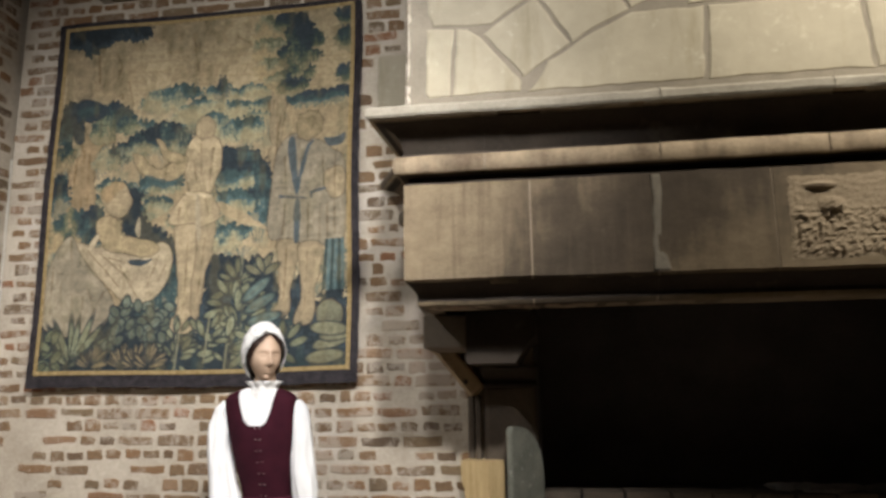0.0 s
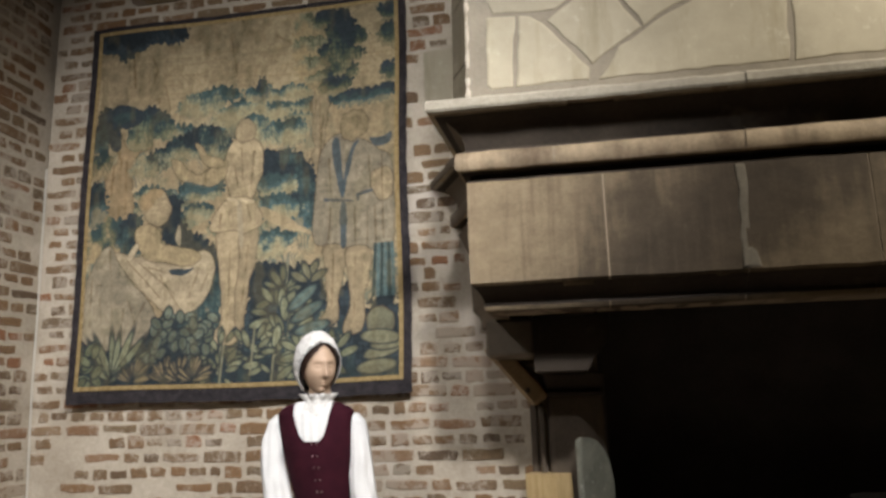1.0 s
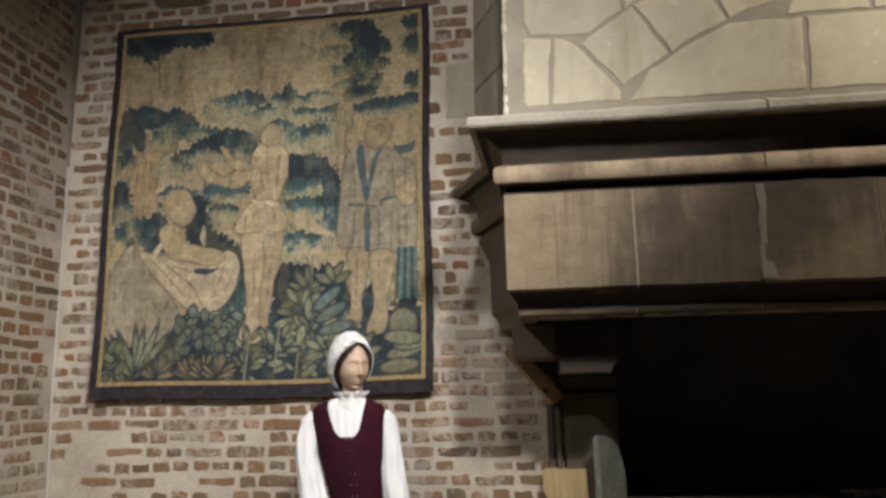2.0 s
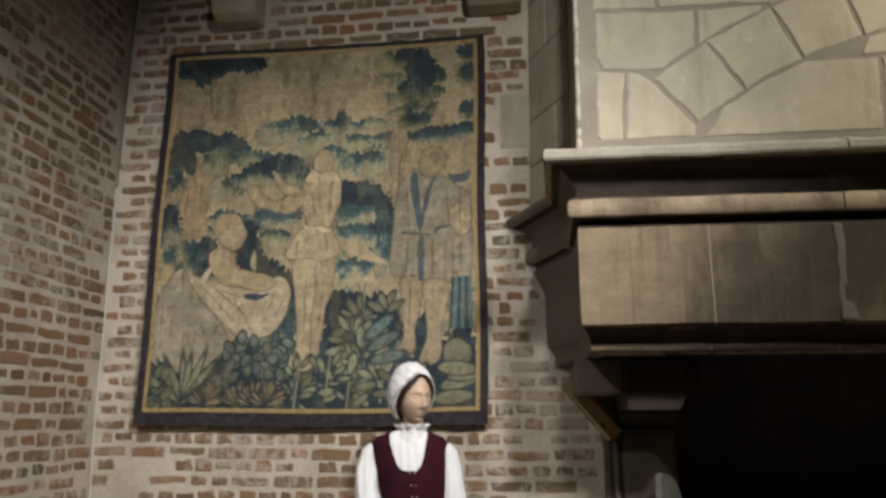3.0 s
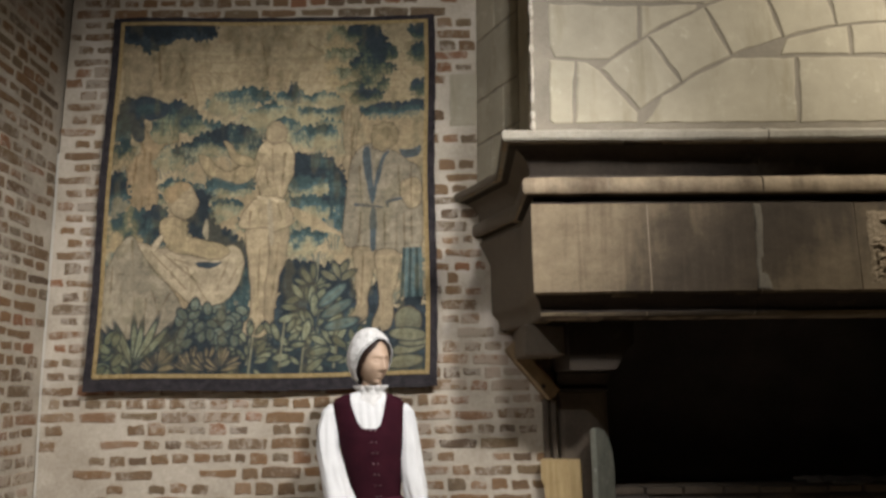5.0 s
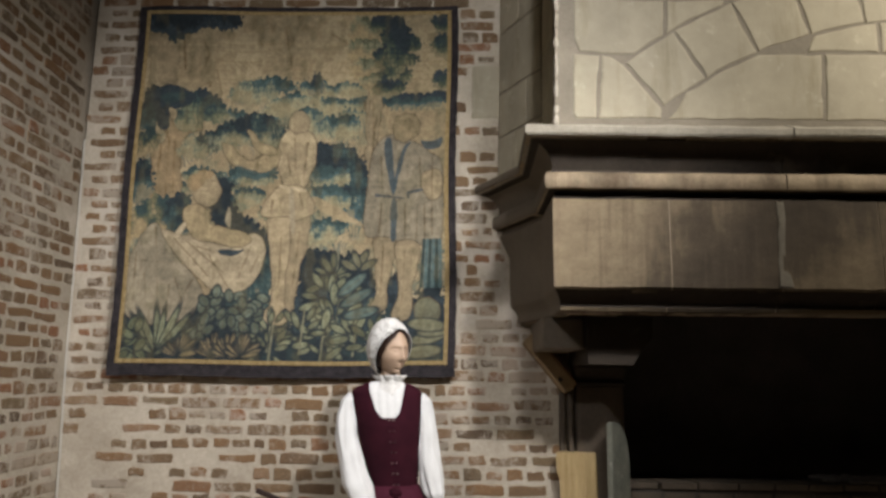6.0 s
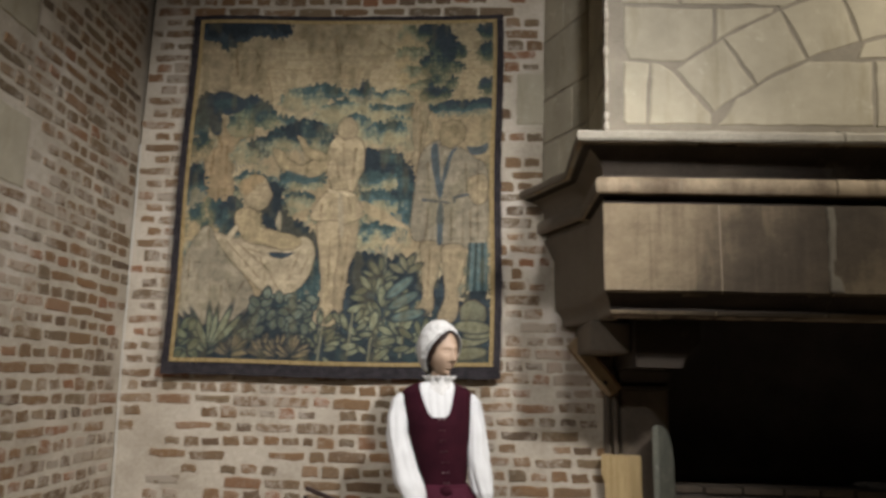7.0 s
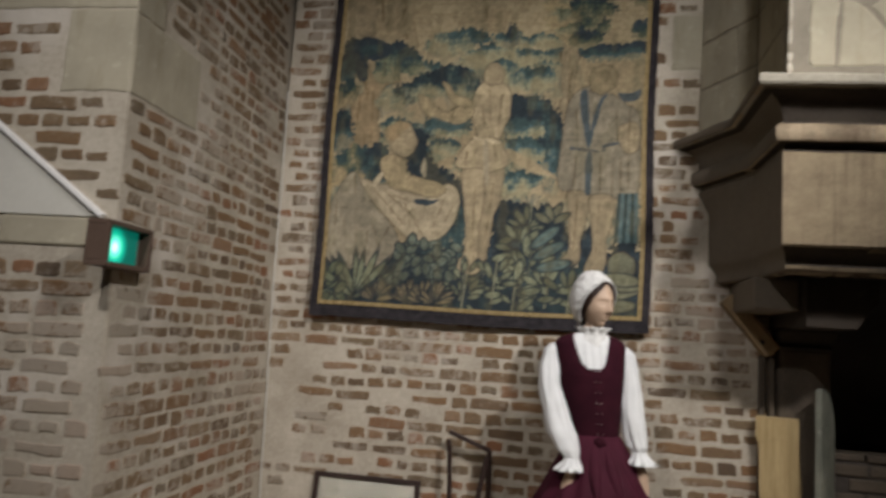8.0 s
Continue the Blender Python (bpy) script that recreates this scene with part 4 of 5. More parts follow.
    form(poly([0.487, 0.357, 0.467, 0.394, 0.465, 0.449, 0.482, 0.5, 0.49, 0.525, 0.548, 0.526, 0.564, 0.487, 0.584, 0.433, 0.578, 0.378, 0.548, 0.35], 0.2), tan * 1.25)
    form(poly([0.492, 0.315, 0.513, 0.297, 0.548, 0.304, 0.562, 0.335, 0.548, 0.359, 0.513, 0.362, 0.495, 0.342], 0.3), tan * 1.08)
    form(poly([0.465, 0.414, 0.454, 0.463, 0.41, 0.479, 0.348, 0.47, 0.307, 0.451, 0.283, 0.417, 0.278, 0.393, 0.31, 0.402, 0.33, 0.428, 0.382, 0.444, 0.43, 0.421], 0.2), straw * 1.08)
    form(poly([0.454, 0.421, 0.417, 0.423, 0.382, 0.404, 0.365, 0.375, 0.356, 0.354, 0.381, 0.361, 0.398, 0.388, 0.437, 0.399], 0.2), straw * 1.02)
    fill(poly([0.33, 0.455, 0.41, 0.479, 0.454, 0.463, 0.452, 0.48, 0.397, 0.498, 0.335, 0.48], 0.2), teal * 1.1, 0.85)
    folds([0.513, 0.376, 0.523, 0.493, 0.555, 0.39, 0.548, 0.499, 0.492, 0.425, 0.506, 0.486, 0.369, 0.452, 0.362, 0.471, 0.396, 0.447, 0.399, 0.471, 0.424, 0.435, 0.431, 0.467])
    form(poly([0.442, 0.601, 0.514, 0.608, 0.523, 0.67, 0.507, 0.767, 0.505, 0.834, 0.51, 0.895, 0.455, 0.9, 0.417, 0.889, 0.423, 0.873, 0.457, 0.851, 0.456, 0.766, 0.445, 0.68], 0.15), tan * 1.2)
    form(poly([0.518, 0.606, 0.572, 0.598, 0.564, 0.683, 0.541, 0.755, 0.531, 0.829, 0.526, 0.887, 0.508, 0.883, 0.502, 0.791, 0.515, 0.682], 0.15), tan)
    form(poly([0.482, 0.517, 0.445, 0.546, 0.414, 0.594, 0.446, 0.607, 0.5, 0.602, 0.527, 0.611, 0.583, 0.595, 0.575, 0.555, 0.55, 0.521], 0.2), tan * 1.32)
    folds([0.452, 0.558, 0.446, 0.601, 0.479, 0.547, 0.477, 0.601, 0.509, 0.535, 0.518, 0.645, 0.537, 0.536, 0.554, 0.597, 0.483, 0.657, 0.478, 0.84, 0.541, 0.646, 0.523, 0.792])
    fill(strip(0.476, 0.517, 0.556, 0.529, 0.005), pale * 1.3)
    fill(poly([0.504, 0.535, 0.518, 0.533, 0.526, 0.639, 0.512, 0.643]), grey * 1.2, 0.8)
    form(poly([0.78, 0.397, 0.814, 0.369, 0.853, 0.372, 0.908, 0.392, 0.951, 0.423, 0.991, 0.461, 0.986, 0.668, 0.925, 0.684, 0.858, 0.675, 0.777, 0.661, 0.745, 0.644, 0.75, 0.553, 0.765, 0.456], 0.2), grey * 0.98)
    form(poly([0.932, 0.484, 0.971, 0.47, 0.989, 0.497, 0.987, 0.546, 0.95, 0.557, 0.933, 0.52], 0.3), tan * 1.1)
    form(poly([0.777, 0.666, 0.844, 0.675, 0.835, 0.738, 0.817, 0.798, 0.816, 0.853, 0.773, 0.873, 0.753, 0.86, 0.785, 0.822, 0.783, 0.749], 0.15), tan)
    form(poly([0.851, 0.677, 0.918, 0.684, 0.912, 0.752, 0.895, 0.8, 0.895, 0.879, 0.845, 0.89, 0.839, 0.872, 0.856, 0.824, 0.85, 0.75], 0.15), tan * 1.05)
    form(poly([0.837, 0.325, 0.862, 0.305, 0.899, 0.312, 0.916, 0.343, 0.903, 0.371, 0.866, 0.387, 0.842, 0.366], 0.4), straw * 0.85)
    for pts in ([0.814, 0.374, 0.827, 0.39, 0.834, 0.457, 0.846, 0.518, 0.832, 0.536, 0.817, 0.469, 0.805, 0.398], [0.891, 0.388, 0.873, 0.421, 0.855, 0.482, 0.843, 0.537, 0.832, 0.533, 0.85, 0.457, 0.866, 0.403], [0.831, 0.561, 0.848, 0.561, 0.845, 0.659, 0.829, 0.662], [0.922, 0.386, 0.956, 0.389, 0.989, 0.375, 0.987, 0.402, 0.955, 0.411, 0.935, 0.405]):
        fill(poly(pts, 0.15), navy * 2.6 + teal * 0.2, 0.9)
    folds([0.783, 0.541, 0.868, 0.551, 0.884, 0.536, 0.93, 0.528, 0.884, 0.536, 0.886, 0.551], 0.005, navy * 3, 0.85)
    folds([0.796, 0.432, 0.801, 0.53, 0.92, 0.435, 0.924, 0.52, 0.961, 0.436, 0.96, 0.655, 0.875, 0.568, 0.874, 0.665, 0.915, 0.569, 0.91, 0.666, 0.8, 0.566, 0.791, 0.651, 0.936, 0.569, 0.937, 0.667, 0.806, 0.688, 0.798, 0.822, 0.873, 0.702, 0.866, 0.848])
    for k in range(6):
        fill(strip(0.935 + 0.010 * k, 0.672, 0.925 + 0.012 * k, 0.80, 0.005, 0.006), teal * (1.5 if k % 2 else 0.7) + 0.02 * (k % 2))
    folds([0.907, 0.82, 0.985, 0.817], 0.005, navy, 0.9)
    # leaves at the foot
    for x, y, n, size, col in ((0.655, 0.775, 9, 0.052, leaf * 0.95), (0.645, 0.835, 10, 0.066, leaf * 1.15), (0.66, 0.895, 11, 0.066, leaf * 1.35), (0.62, 0.95, 9, 0.062, leaf * 1.4), (0.455, 0.925, 11, 0.046, leaf * 1.5), (0.555, 0.93, 10, 0.05, leaf * 1.3), (0.72, 0.935, 10, 0.06, leaf * 1.25), (0.79, 0.955, 8, 0.055, leaf), (0.46, 0.975, 7, 0.042, leaf * 1.3)):
        fill(strip(x, y + 0.05, x + 0.01, y - 0.07, 0.003), leaf)
        for k in range(n):
            a = -90 + (k - (n - 1) / 2) * 270 / n + rnd.uniform(-14, 14)
            r0 = rnd.uniform(0.012, 0.05)
            pod(x + r0 * math.cos(radians(a)), y + r0 * math.sin(radians(a)), size * rnd.uniform(0.6, 0.95), a, col * np.array((0.92, 1.0, 1.0)) * rnd.uniform(0.55, 1.05), 0.34)
    for x, y, a in ((0.70, 0.82, -38), (0.71, 0.85, -28), (0.72, 0.88, -12)):
        pod(x - 0.03, y, 0.10, a, teal * 1.15 + leaf * 0.2, 0.27)
    for x, y, a in ((0.73, 0.74, -60), (0.735, 0.75, -30), (0.73, 0.745, -110), (0.72, 0.75, -150)):
        pod(x, y, 0.05, a, leaf * 0.8, 0.35)
    for k in range(8):
        a = -90 + (k - 3.5) * 17 + rnd.uniform(-6, 6)
        pod(0.115, 0.985, rnd.uniform(0.10, 0.16), a, leaf * np.array((1.0, 1.1, 1.1)) * rnd.uniform(0.9, 1.3), 0.12)
    for k in range(52):
        pod(rnd.uniform(0.23, 0.42), rnd.uniform(0.825, 0.93), 0.036, rnd.uniform(0, 360), np.array((0.105, 0.125, 0.095)) * rnd.uniform(0.7, 1.2), 0.6)
    for k in range(12):
        pod(rnd.uniform(0.0, 0.05), rnd.uniform(0.91, 0.99), 0.04, rnd.uniform(0, 360), green * rnd.uniform(0.8, 1.4), 0.5)
    for x in (0.19, 0.30, 0.345, 0.385):
        for k in range(18):
            pod(x, 0.99, rnd.uniform(0.035, 0.065), -90 + (k - 8.5) * 9, straw * rnd.uniform(0.6, 1.0), 0.2)
    form(poly([0.903, 0.855, 0.94, 0.832, 0.98, 0.845, 0.974, 0.887, 0.934, 0.905, 0.905, 0.892], 0.3), leaf * 0.9)
    for x, y, a in ((0.90, 0.95, -15), (0.88, 0.98, -5), (0.92, 0.925, -8), (0.89, 0.90, 5)):
        pod(x, y, 0.11, a, leaf * 0.95, 0.3)
    # broken hatching over everything
    lay(everything, np.clip((n5 + 0.5 * n4 - 0.84) * 5, 0, 1) * 0.34, olive * 0.55)
    # uneven dye and wear
    img *= (0.93 + 0.34 * n3 + 0.30 * (n2 - 0.5) + 0.34 * (fine - 0.5) + 0.14 * (n1 - 0.5))[..., None]
    weft = cloth_noise(np.zeros_like(u), v, 0.008, 9)
    return np.clip(img * (0.86 + 0.15 * weft)[..., None] + 0.008, 0.004, 1)


def cloth_depth(u, v):
    """How far the hanging cloth stands off the wall."""
    return -0.058 - 0.006 * np.sin(u * 5.3 + 0.5) * (0.3 + v) - 0.004 * np.sin(u * 13 + 2 * v) - 0.008 * v


def woven(name, dye_node):
    m, t, b = shader(name, 0.95, 0.0, 0.1)
    vec = coords(t)
    col = dye_node(t, vec)
    t.links.new(col, b.inputs["Base Color"])
    thread = node(t, "ShaderNodeTexWave", Scale=95.0, Distortion=1.5, Detail=2.0)
    thread.bands_direction = "Z"
    t.links.new(vec, thread.inputs["Vector"])
    bump(t, b, thread.outputs["Fac"], 0.25, 0.002)
    return m


def field_dye(t, vec):
    a = t.nodes.new("ShaderNodeVertexColor")
    a.layer_name = "dye"
    return mix(t, 0.5, a.outputs["Color"], ramp(t, noise_of(t, vec, 140.0, 4.0), [(0.3, (0.72, 0.72, 0.72)), (0.7, (1.2, 1.2, 1.2))]), "MULTIPLY")


field_mat = woven("woven_picture", field_dye)
navy_mat = woven("navy_border_cloth", lambda t, vec: ramp(t, noise_of(t, vec, 25.0, 5.0), [(0.3, (0.017, 0.015, 0.017)), (0.7, (0.045, 0.040, 0.042))]))
gold_mat = woven("gold_band_cloth", lambda t, vec: ramp(t, noise_of(t, vec, 45.0, 5.0), [(0.3, (0.20, 0.14, 0.058)), (0.7, (0.35, 0.265, 0.13))]))

tapestry = tagged(new("tapestry"), "faded verdure tapestry with navy border and gold band, hung on bricks", "tapestry")
tapestry.matrix_world = BACK


def cloth(name, u0, u1, z0, z1, nu, nz, lift, material, label="", dyes=None, ragged=0.0):
    us, zs = np.linspace(u0, u1, nu), np.linspace(z1, z0, nz)
    uu, zz = np.meshgrid(us, zs)
    yy = cloth_depth((uu - TAP_U0) / 2.08, (TAP_Z1 - zz) / 2.37) - lift
    sag = 0.012 * (1 - (uu - TAP_U0) / 2.08) * (TAP_Z1 - zz) / 2.37
    pts = np.stack([uu + 0.006 * np.sin(zz * 4.0) + ragged * np.sin(zz * 31), yy, zz - sag - ragged * np.sin(uu * 23) + 0.006 * np.sin(uu * 3.1)], -1).reshape(-1, 3)
    idx = np.arange(nu * nz).reshape(nz, nu)
    faces = np.stack([idx[:-1, :-1], idx[1:, :-1], idx[1:, 1:], idx[:-1, 1:]], -1).reshape(-1, 4)
    me = bpy.data.meshes.new(name)
    me.from_pydata(pts.tolist(), [], faces.tolist())
    me.materials.append(material)
    me.shade_smooth()
    if dyes is not None:
        layer = me.color_attributes.new("dye", "FLOAT_COLOR", "POINT")
        layer.data.foreach_set("color", np.concatenate([dyes.reshape(-1, 3), np.ones((nu * nz, 1))], 1).astype(np.float32).ravel())
    ob = new(name, me)
    ob.parent = tapestry
    return tagged(ob, label) if label else ob


IN_L, IN_R, IN_T, IN_B = 0.075, 0.070, 0.058, 0.098
cloth("picture_field", TAP_U0 + IN_L, TAP_U1 - IN_R, TAP_Z0 + IN_B, TAP_Z1 - IN_T, COLS, ROWS_T, 0.002, field_mat, "faded tan, green and blue woven garden scene", weave_picture())
cloth("backing_border", TAP_U0, TAP_U1, TAP_Z0, TAP_Z1, 90, 90, -0.004, navy_mat, "dark navy cloth border", None, 0.002)
G = 0.024
for lo_u, hi_u, lo_z, hi_z in ((TAP_U0 + IN_L - G, TAP_U1 - IN_R + G, TAP_Z1 - IN_T, TAP_Z1 - IN_T + G), (TAP_U0 + IN_L - G, TAP_U1 - IN_R + G, TAP_Z0 + IN_B - G, TAP_Z0 + IN_B),
                               (TAP_U0 + IN_L - G, TAP_U0 + IN_L, TAP_Z0 + IN_B, TAP_Z1 - IN_T), (TAP_U1 - IN_R, TAP_U1 - IN_R + G, TAP_Z0 + IN_B, TAP_Z1 - IN_T)):
    wide = hi_u - lo_u > 0.5
    cloth("gold_band", lo_u, hi_u, lo_z, hi_z, 80 if wide else 3, 3 if wide else 80, 0.003, gold_mat)

# ---- mannequin in costume, one mesh ----
linen_mat = grained("white_cotton", (0.56, 0.56, 0.55), (0.70, 0.70, 0.69), 10.0, 120.0, 0.9, 0.15, 0.002)
lace_mat = grained("white_lace", (0.45, 0.44, 0.42), (0.78, 0.77, 0.74), 60.0, 160.0, 0.95, 0.7, 0.006)
velvet_mat = grained("burgundy_velvet", (0.020, 0.004, 0.008), (0.040, 0.008, 0.014), 14.0, 120.0, 0.95, 0.2, 0.002, spec=0.1)
skirt_mat = grained("wine_red_satin", (0.035, 0.006, 0.012), (0.062, 0.010, 0.022), 9.0, 90.0, 0.8, 0.15, 0.002, spec=0.15)
skin_mat = grained("painted_wax", (0.40, 0.28, 0.195), (0.46, 0.33, 0.235), 8.0, 60.0, 0.5, 0.05, 0.001, spec=0.35)
hair_mat = grained("brown_hair", (0.015, 0.008, 0.006), (0.035, 0.018, 0.012), 40.0, 200.0, 0.5, 0.5, 0.002)
hook_mat, _, hook_b = shader("pewter_hooks", 0.35, 1.0, 0.5)
hook_b.inputs["Base Color"].default_value = (0.45, 0.40, 0.38, 1)

bm = bmesh.new()
HEAD = pose(0.02, -0.035, 1.612, 4, 0, 33) @ Matrix.Scale(1.10, 4)


def globe(rx, ry, rz, at, material, shape=None, keep=None, n=40, m=30):
    rows = []
    for j in range(m + 1):
        a = math.pi * j / m
        row = []
        for i in range(n):
            b = 2 * math.pi * i / n
            p = Vector((rx * math.sin(a) * math.cos(b), ry * math.sin(a) * math.sin(b), -rz * math.cos(a)))
            row.append(p)
        rows.append(row)
    kept = [[keep is None or keep(p) for p in row] for row in rows]
    verts = [[bm.verts.new(at @ (shape(p) if shape else p)) for p in row] for row in rows]
    for j in range(m):
        for i in range(n):
            k = (i + 1) % n
            if kept[j][i] and kept[j][k] and kept[j + 1][i] and kept[j + 1][k]:
                f = bm.faces.new((verts[j][i], verts[j][k], verts[j + 1][k], verts[j + 1][i]))
                f.material_index, f.smooth = material, True


def face_form(p):
    q = p.copy()
    if q.z < 0:
        q.x *= 1 - 0.42 * (q.z / 0.115) ** 2
        q.y *= 1 - 0.05 * (q.z / 0.115) ** 2
    if q.y < 0:
        def swell(x, z, rx, rz):
            return math.exp(-(((q.x - x) / rx) ** 2) - (((p.z - z) / rz) ** 2))
        lift = 0.020 * swell(0, -0.030, 0.010, 0.013) + 0.015 * swell(0, -0.008, 0.0075, 0.024) + 0.006 * swell(0, -0.036, 0.017, 0.007)
        lift += 0.005 * swell(0, 0.026, 0.045, 0.013) + 0.007 * swell(0, -0.061, 0.018, 0.005) + 0.008 * swell(0, -0.072, 0.015, 0.0055) + 0.012 * swell(0, -0.099, 0.02, 0.015)
        for side in (-1, 1):
            lift += -0.012 * swell(side * 0.029, 0.006, 0.017, 0.012) + 0.009 * swell(side * 0.029, 0.005, 0.011, 0.0065) + 0.005 * swell(side * 0.042, -0.034, 0.02, 0.02)
        lift -= 0.005 * swell(0, -0.0665, 0.02, 0.0022) + 0.006 * swell(0, -0.083, 0.02, 0.007)
        q.y -= lift
    return q


globe(0.070, 0.092, 0.118, HEAD, 4, face_form, None, 96, 96)
globe(0.080, 0.103, 0.124, HEAD @ pose(0, 0.010, 0.006), 5, None, lambda p: p.y > -0.076 + 0.62 * max(0, 0.060 - p.z) - 0.35 * abs(p.x), 64, 56)


def puckered(p):
    q = p * (1 + 0.045 * noise.noise(p * 38) + 0.03 * noise.noise(p * 85))
    if q.z < -0.05:
        q.x *= 1 - 1.2 * (-0.05 - q.z)
    return q


globe(0.098, 0.116, 0.140, HEAD @ pose(0, 0.030, 0.014), 1, puckered, lambda p: p.y > -0.086 + 0.52 * max(0, 0.075 - p.z) and p.z > -0.132, 96, 72)
# bonnet's narrow folded brim, set back down the cheeks
brim = []
for k in range(61):
    z = 0.0935 - 0.205 * abs(k - 30) / 30
    y = -0.086 + 0.52 * max(0, 0.075 - z)
    x = 0.098 * math.sqrt(max(0.0, 1 - (y / 0.116) ** 2 - (z / 0.140) ** 2)) * (1 - 1.2 * max(0, -0.05 - z))
    c = HEAD @ Vector((x if k > 30 else -x, y + 0.026, z + 0.014))
    brim.append([c + HEAD.to_3x3() @ (Vector((0.7 * math.cos(b), 1.8 * math.sin(b), 0.7 * math.cos(b))) * (0.0042 + 0.002 * noise.noise(Vector((k * 0.9, b, 0))))) for b in [2 * math.pi * i / 10 for i in range(10)]])
loft(bm, brim, 1)


def ellipse(cx, cy, z, rx, ry, n=56, wave=0.0, count=12, phase=0.0):
    return [(cx + rx * (1 + wave * math.cos(count * b + phase)) * math.cos(b), cy + ry * (1 + wave * math.cos(count * b + phase)) * math.sin(b), z) for b in [2 * math.pi * i / n for i in range(n)]]


loft(bm, [ellipse(0.015, 0.0, z, r, r, 24) for z, r in ((1.42, 0.062), (1.47, 0.052), (1.53, 0.050))], 4)
# lace collar
loft(bm, [ellipse(0.012, -0.005, z, r, r * 1.02, 72, w * 0.8, 9, 0.5 * k) for k, (z, r, w) in enumerate(((1.385, 0.090, 0.02), (1.43, 0.086, 0.03), (1.458, 0.066, 0.05), (1.472, 0.076, 0.09), (1.488, 0.086, 0.14), (1.478, 0.082, 0.12), (1.45, 0.060, 0.02)))], 1, False)

# bodice and blouse
trunk = [(0.86, 0.135, 0.105), (0.90, 0.122, 0.097), (0.94, 0.116, 0.094), (1.00, 0.124, 0.102), (1.08, 0.140, 0.113), (1.16, 0.153, 0.124), (1.24, 0.164, 0.128), (1.30, 0.172, 0.120), (1.36, 0.178, 0.106), (1.40, 0.176, 0.094), (1.425, 0.156, 0.082), (1.445, 0.11, 0.070), (1.455, 0.07, 0.06)]
zs = np.linspace(0.86, 1.455, 140)
rx = np.interp(zs, [r[0] for r in trunk], [r[1] for r in trunk])
ry = np.interp(zs, [r[0] for r in trunk], [r[2] for r in trunk])
cx = np.interp(zs, (0.86, 1.4), (0.055, 0.0))
for side in (0, 1):
    rows = []
    for z, a, b, c in zip(zs, rx, ry, cx):
        rows.append([])
        for i in range(208):
            g = 2 * math.pi * i / 208
            x, y = math.cos(g), math.sin(g)
            neck = z > 1.275 + 0.10 * max(0, (abs(x * a) - 0.028) / 0.052) ** 2.2 and y < 0.25
            grow = 1.0 if not side else 1.035
            fold = 1 + (0.012 * math.sin(x * a * 160) if not side else 0)
            rows[-1].append((Vector((c + x * a * grow, y * b * grow * fold, z)), neck))
    verts = [[bm.verts.new(p) for p, _ in row] for row in rows]
    for j in range(139):
        for i in range(208):
            k = (i + 1) % 208
            inner = all((rows[j][i][1], rows[j][k][1], rows[j + 1][i][1], rows[j + 1][k][1]))
            low = zs[j] < 0.885 + 0.05 * min(1, abs(rows[j][i][0].x - 0.05) / 0.1)
            if side and (inner or low or abs(rows[j][i][0].x) > 0.182):
                continue
            f = bm.faces.new((verts[j][i], verts[j][k], verts[j + 1][k], verts[j + 1][i]))
            f.material_index, f.smooth = (2 if side else 0), True
# hooks down the front
for k in range(7):
    z = 1.265 - 0.052 * k
    a, b, c = np.interp(z, zs, rx), np.interp(z, zs, ry), np.interp(z, zs, cx)
    for s in (-1, 1):
        x = s * 0.011
        globe(0.0042, 0.004, 0.0032, pose(c + x + 0.012, -b * 1.045, z), 6, None, None, 8, 6)
# bow at the waist
globe(0.030, 0.018, 0.024, pose(0.055, -0.122, 0.918), 2, lambda p: p * (1 + 0.3 * noise.noise(p * 90)), None, 20, 14)
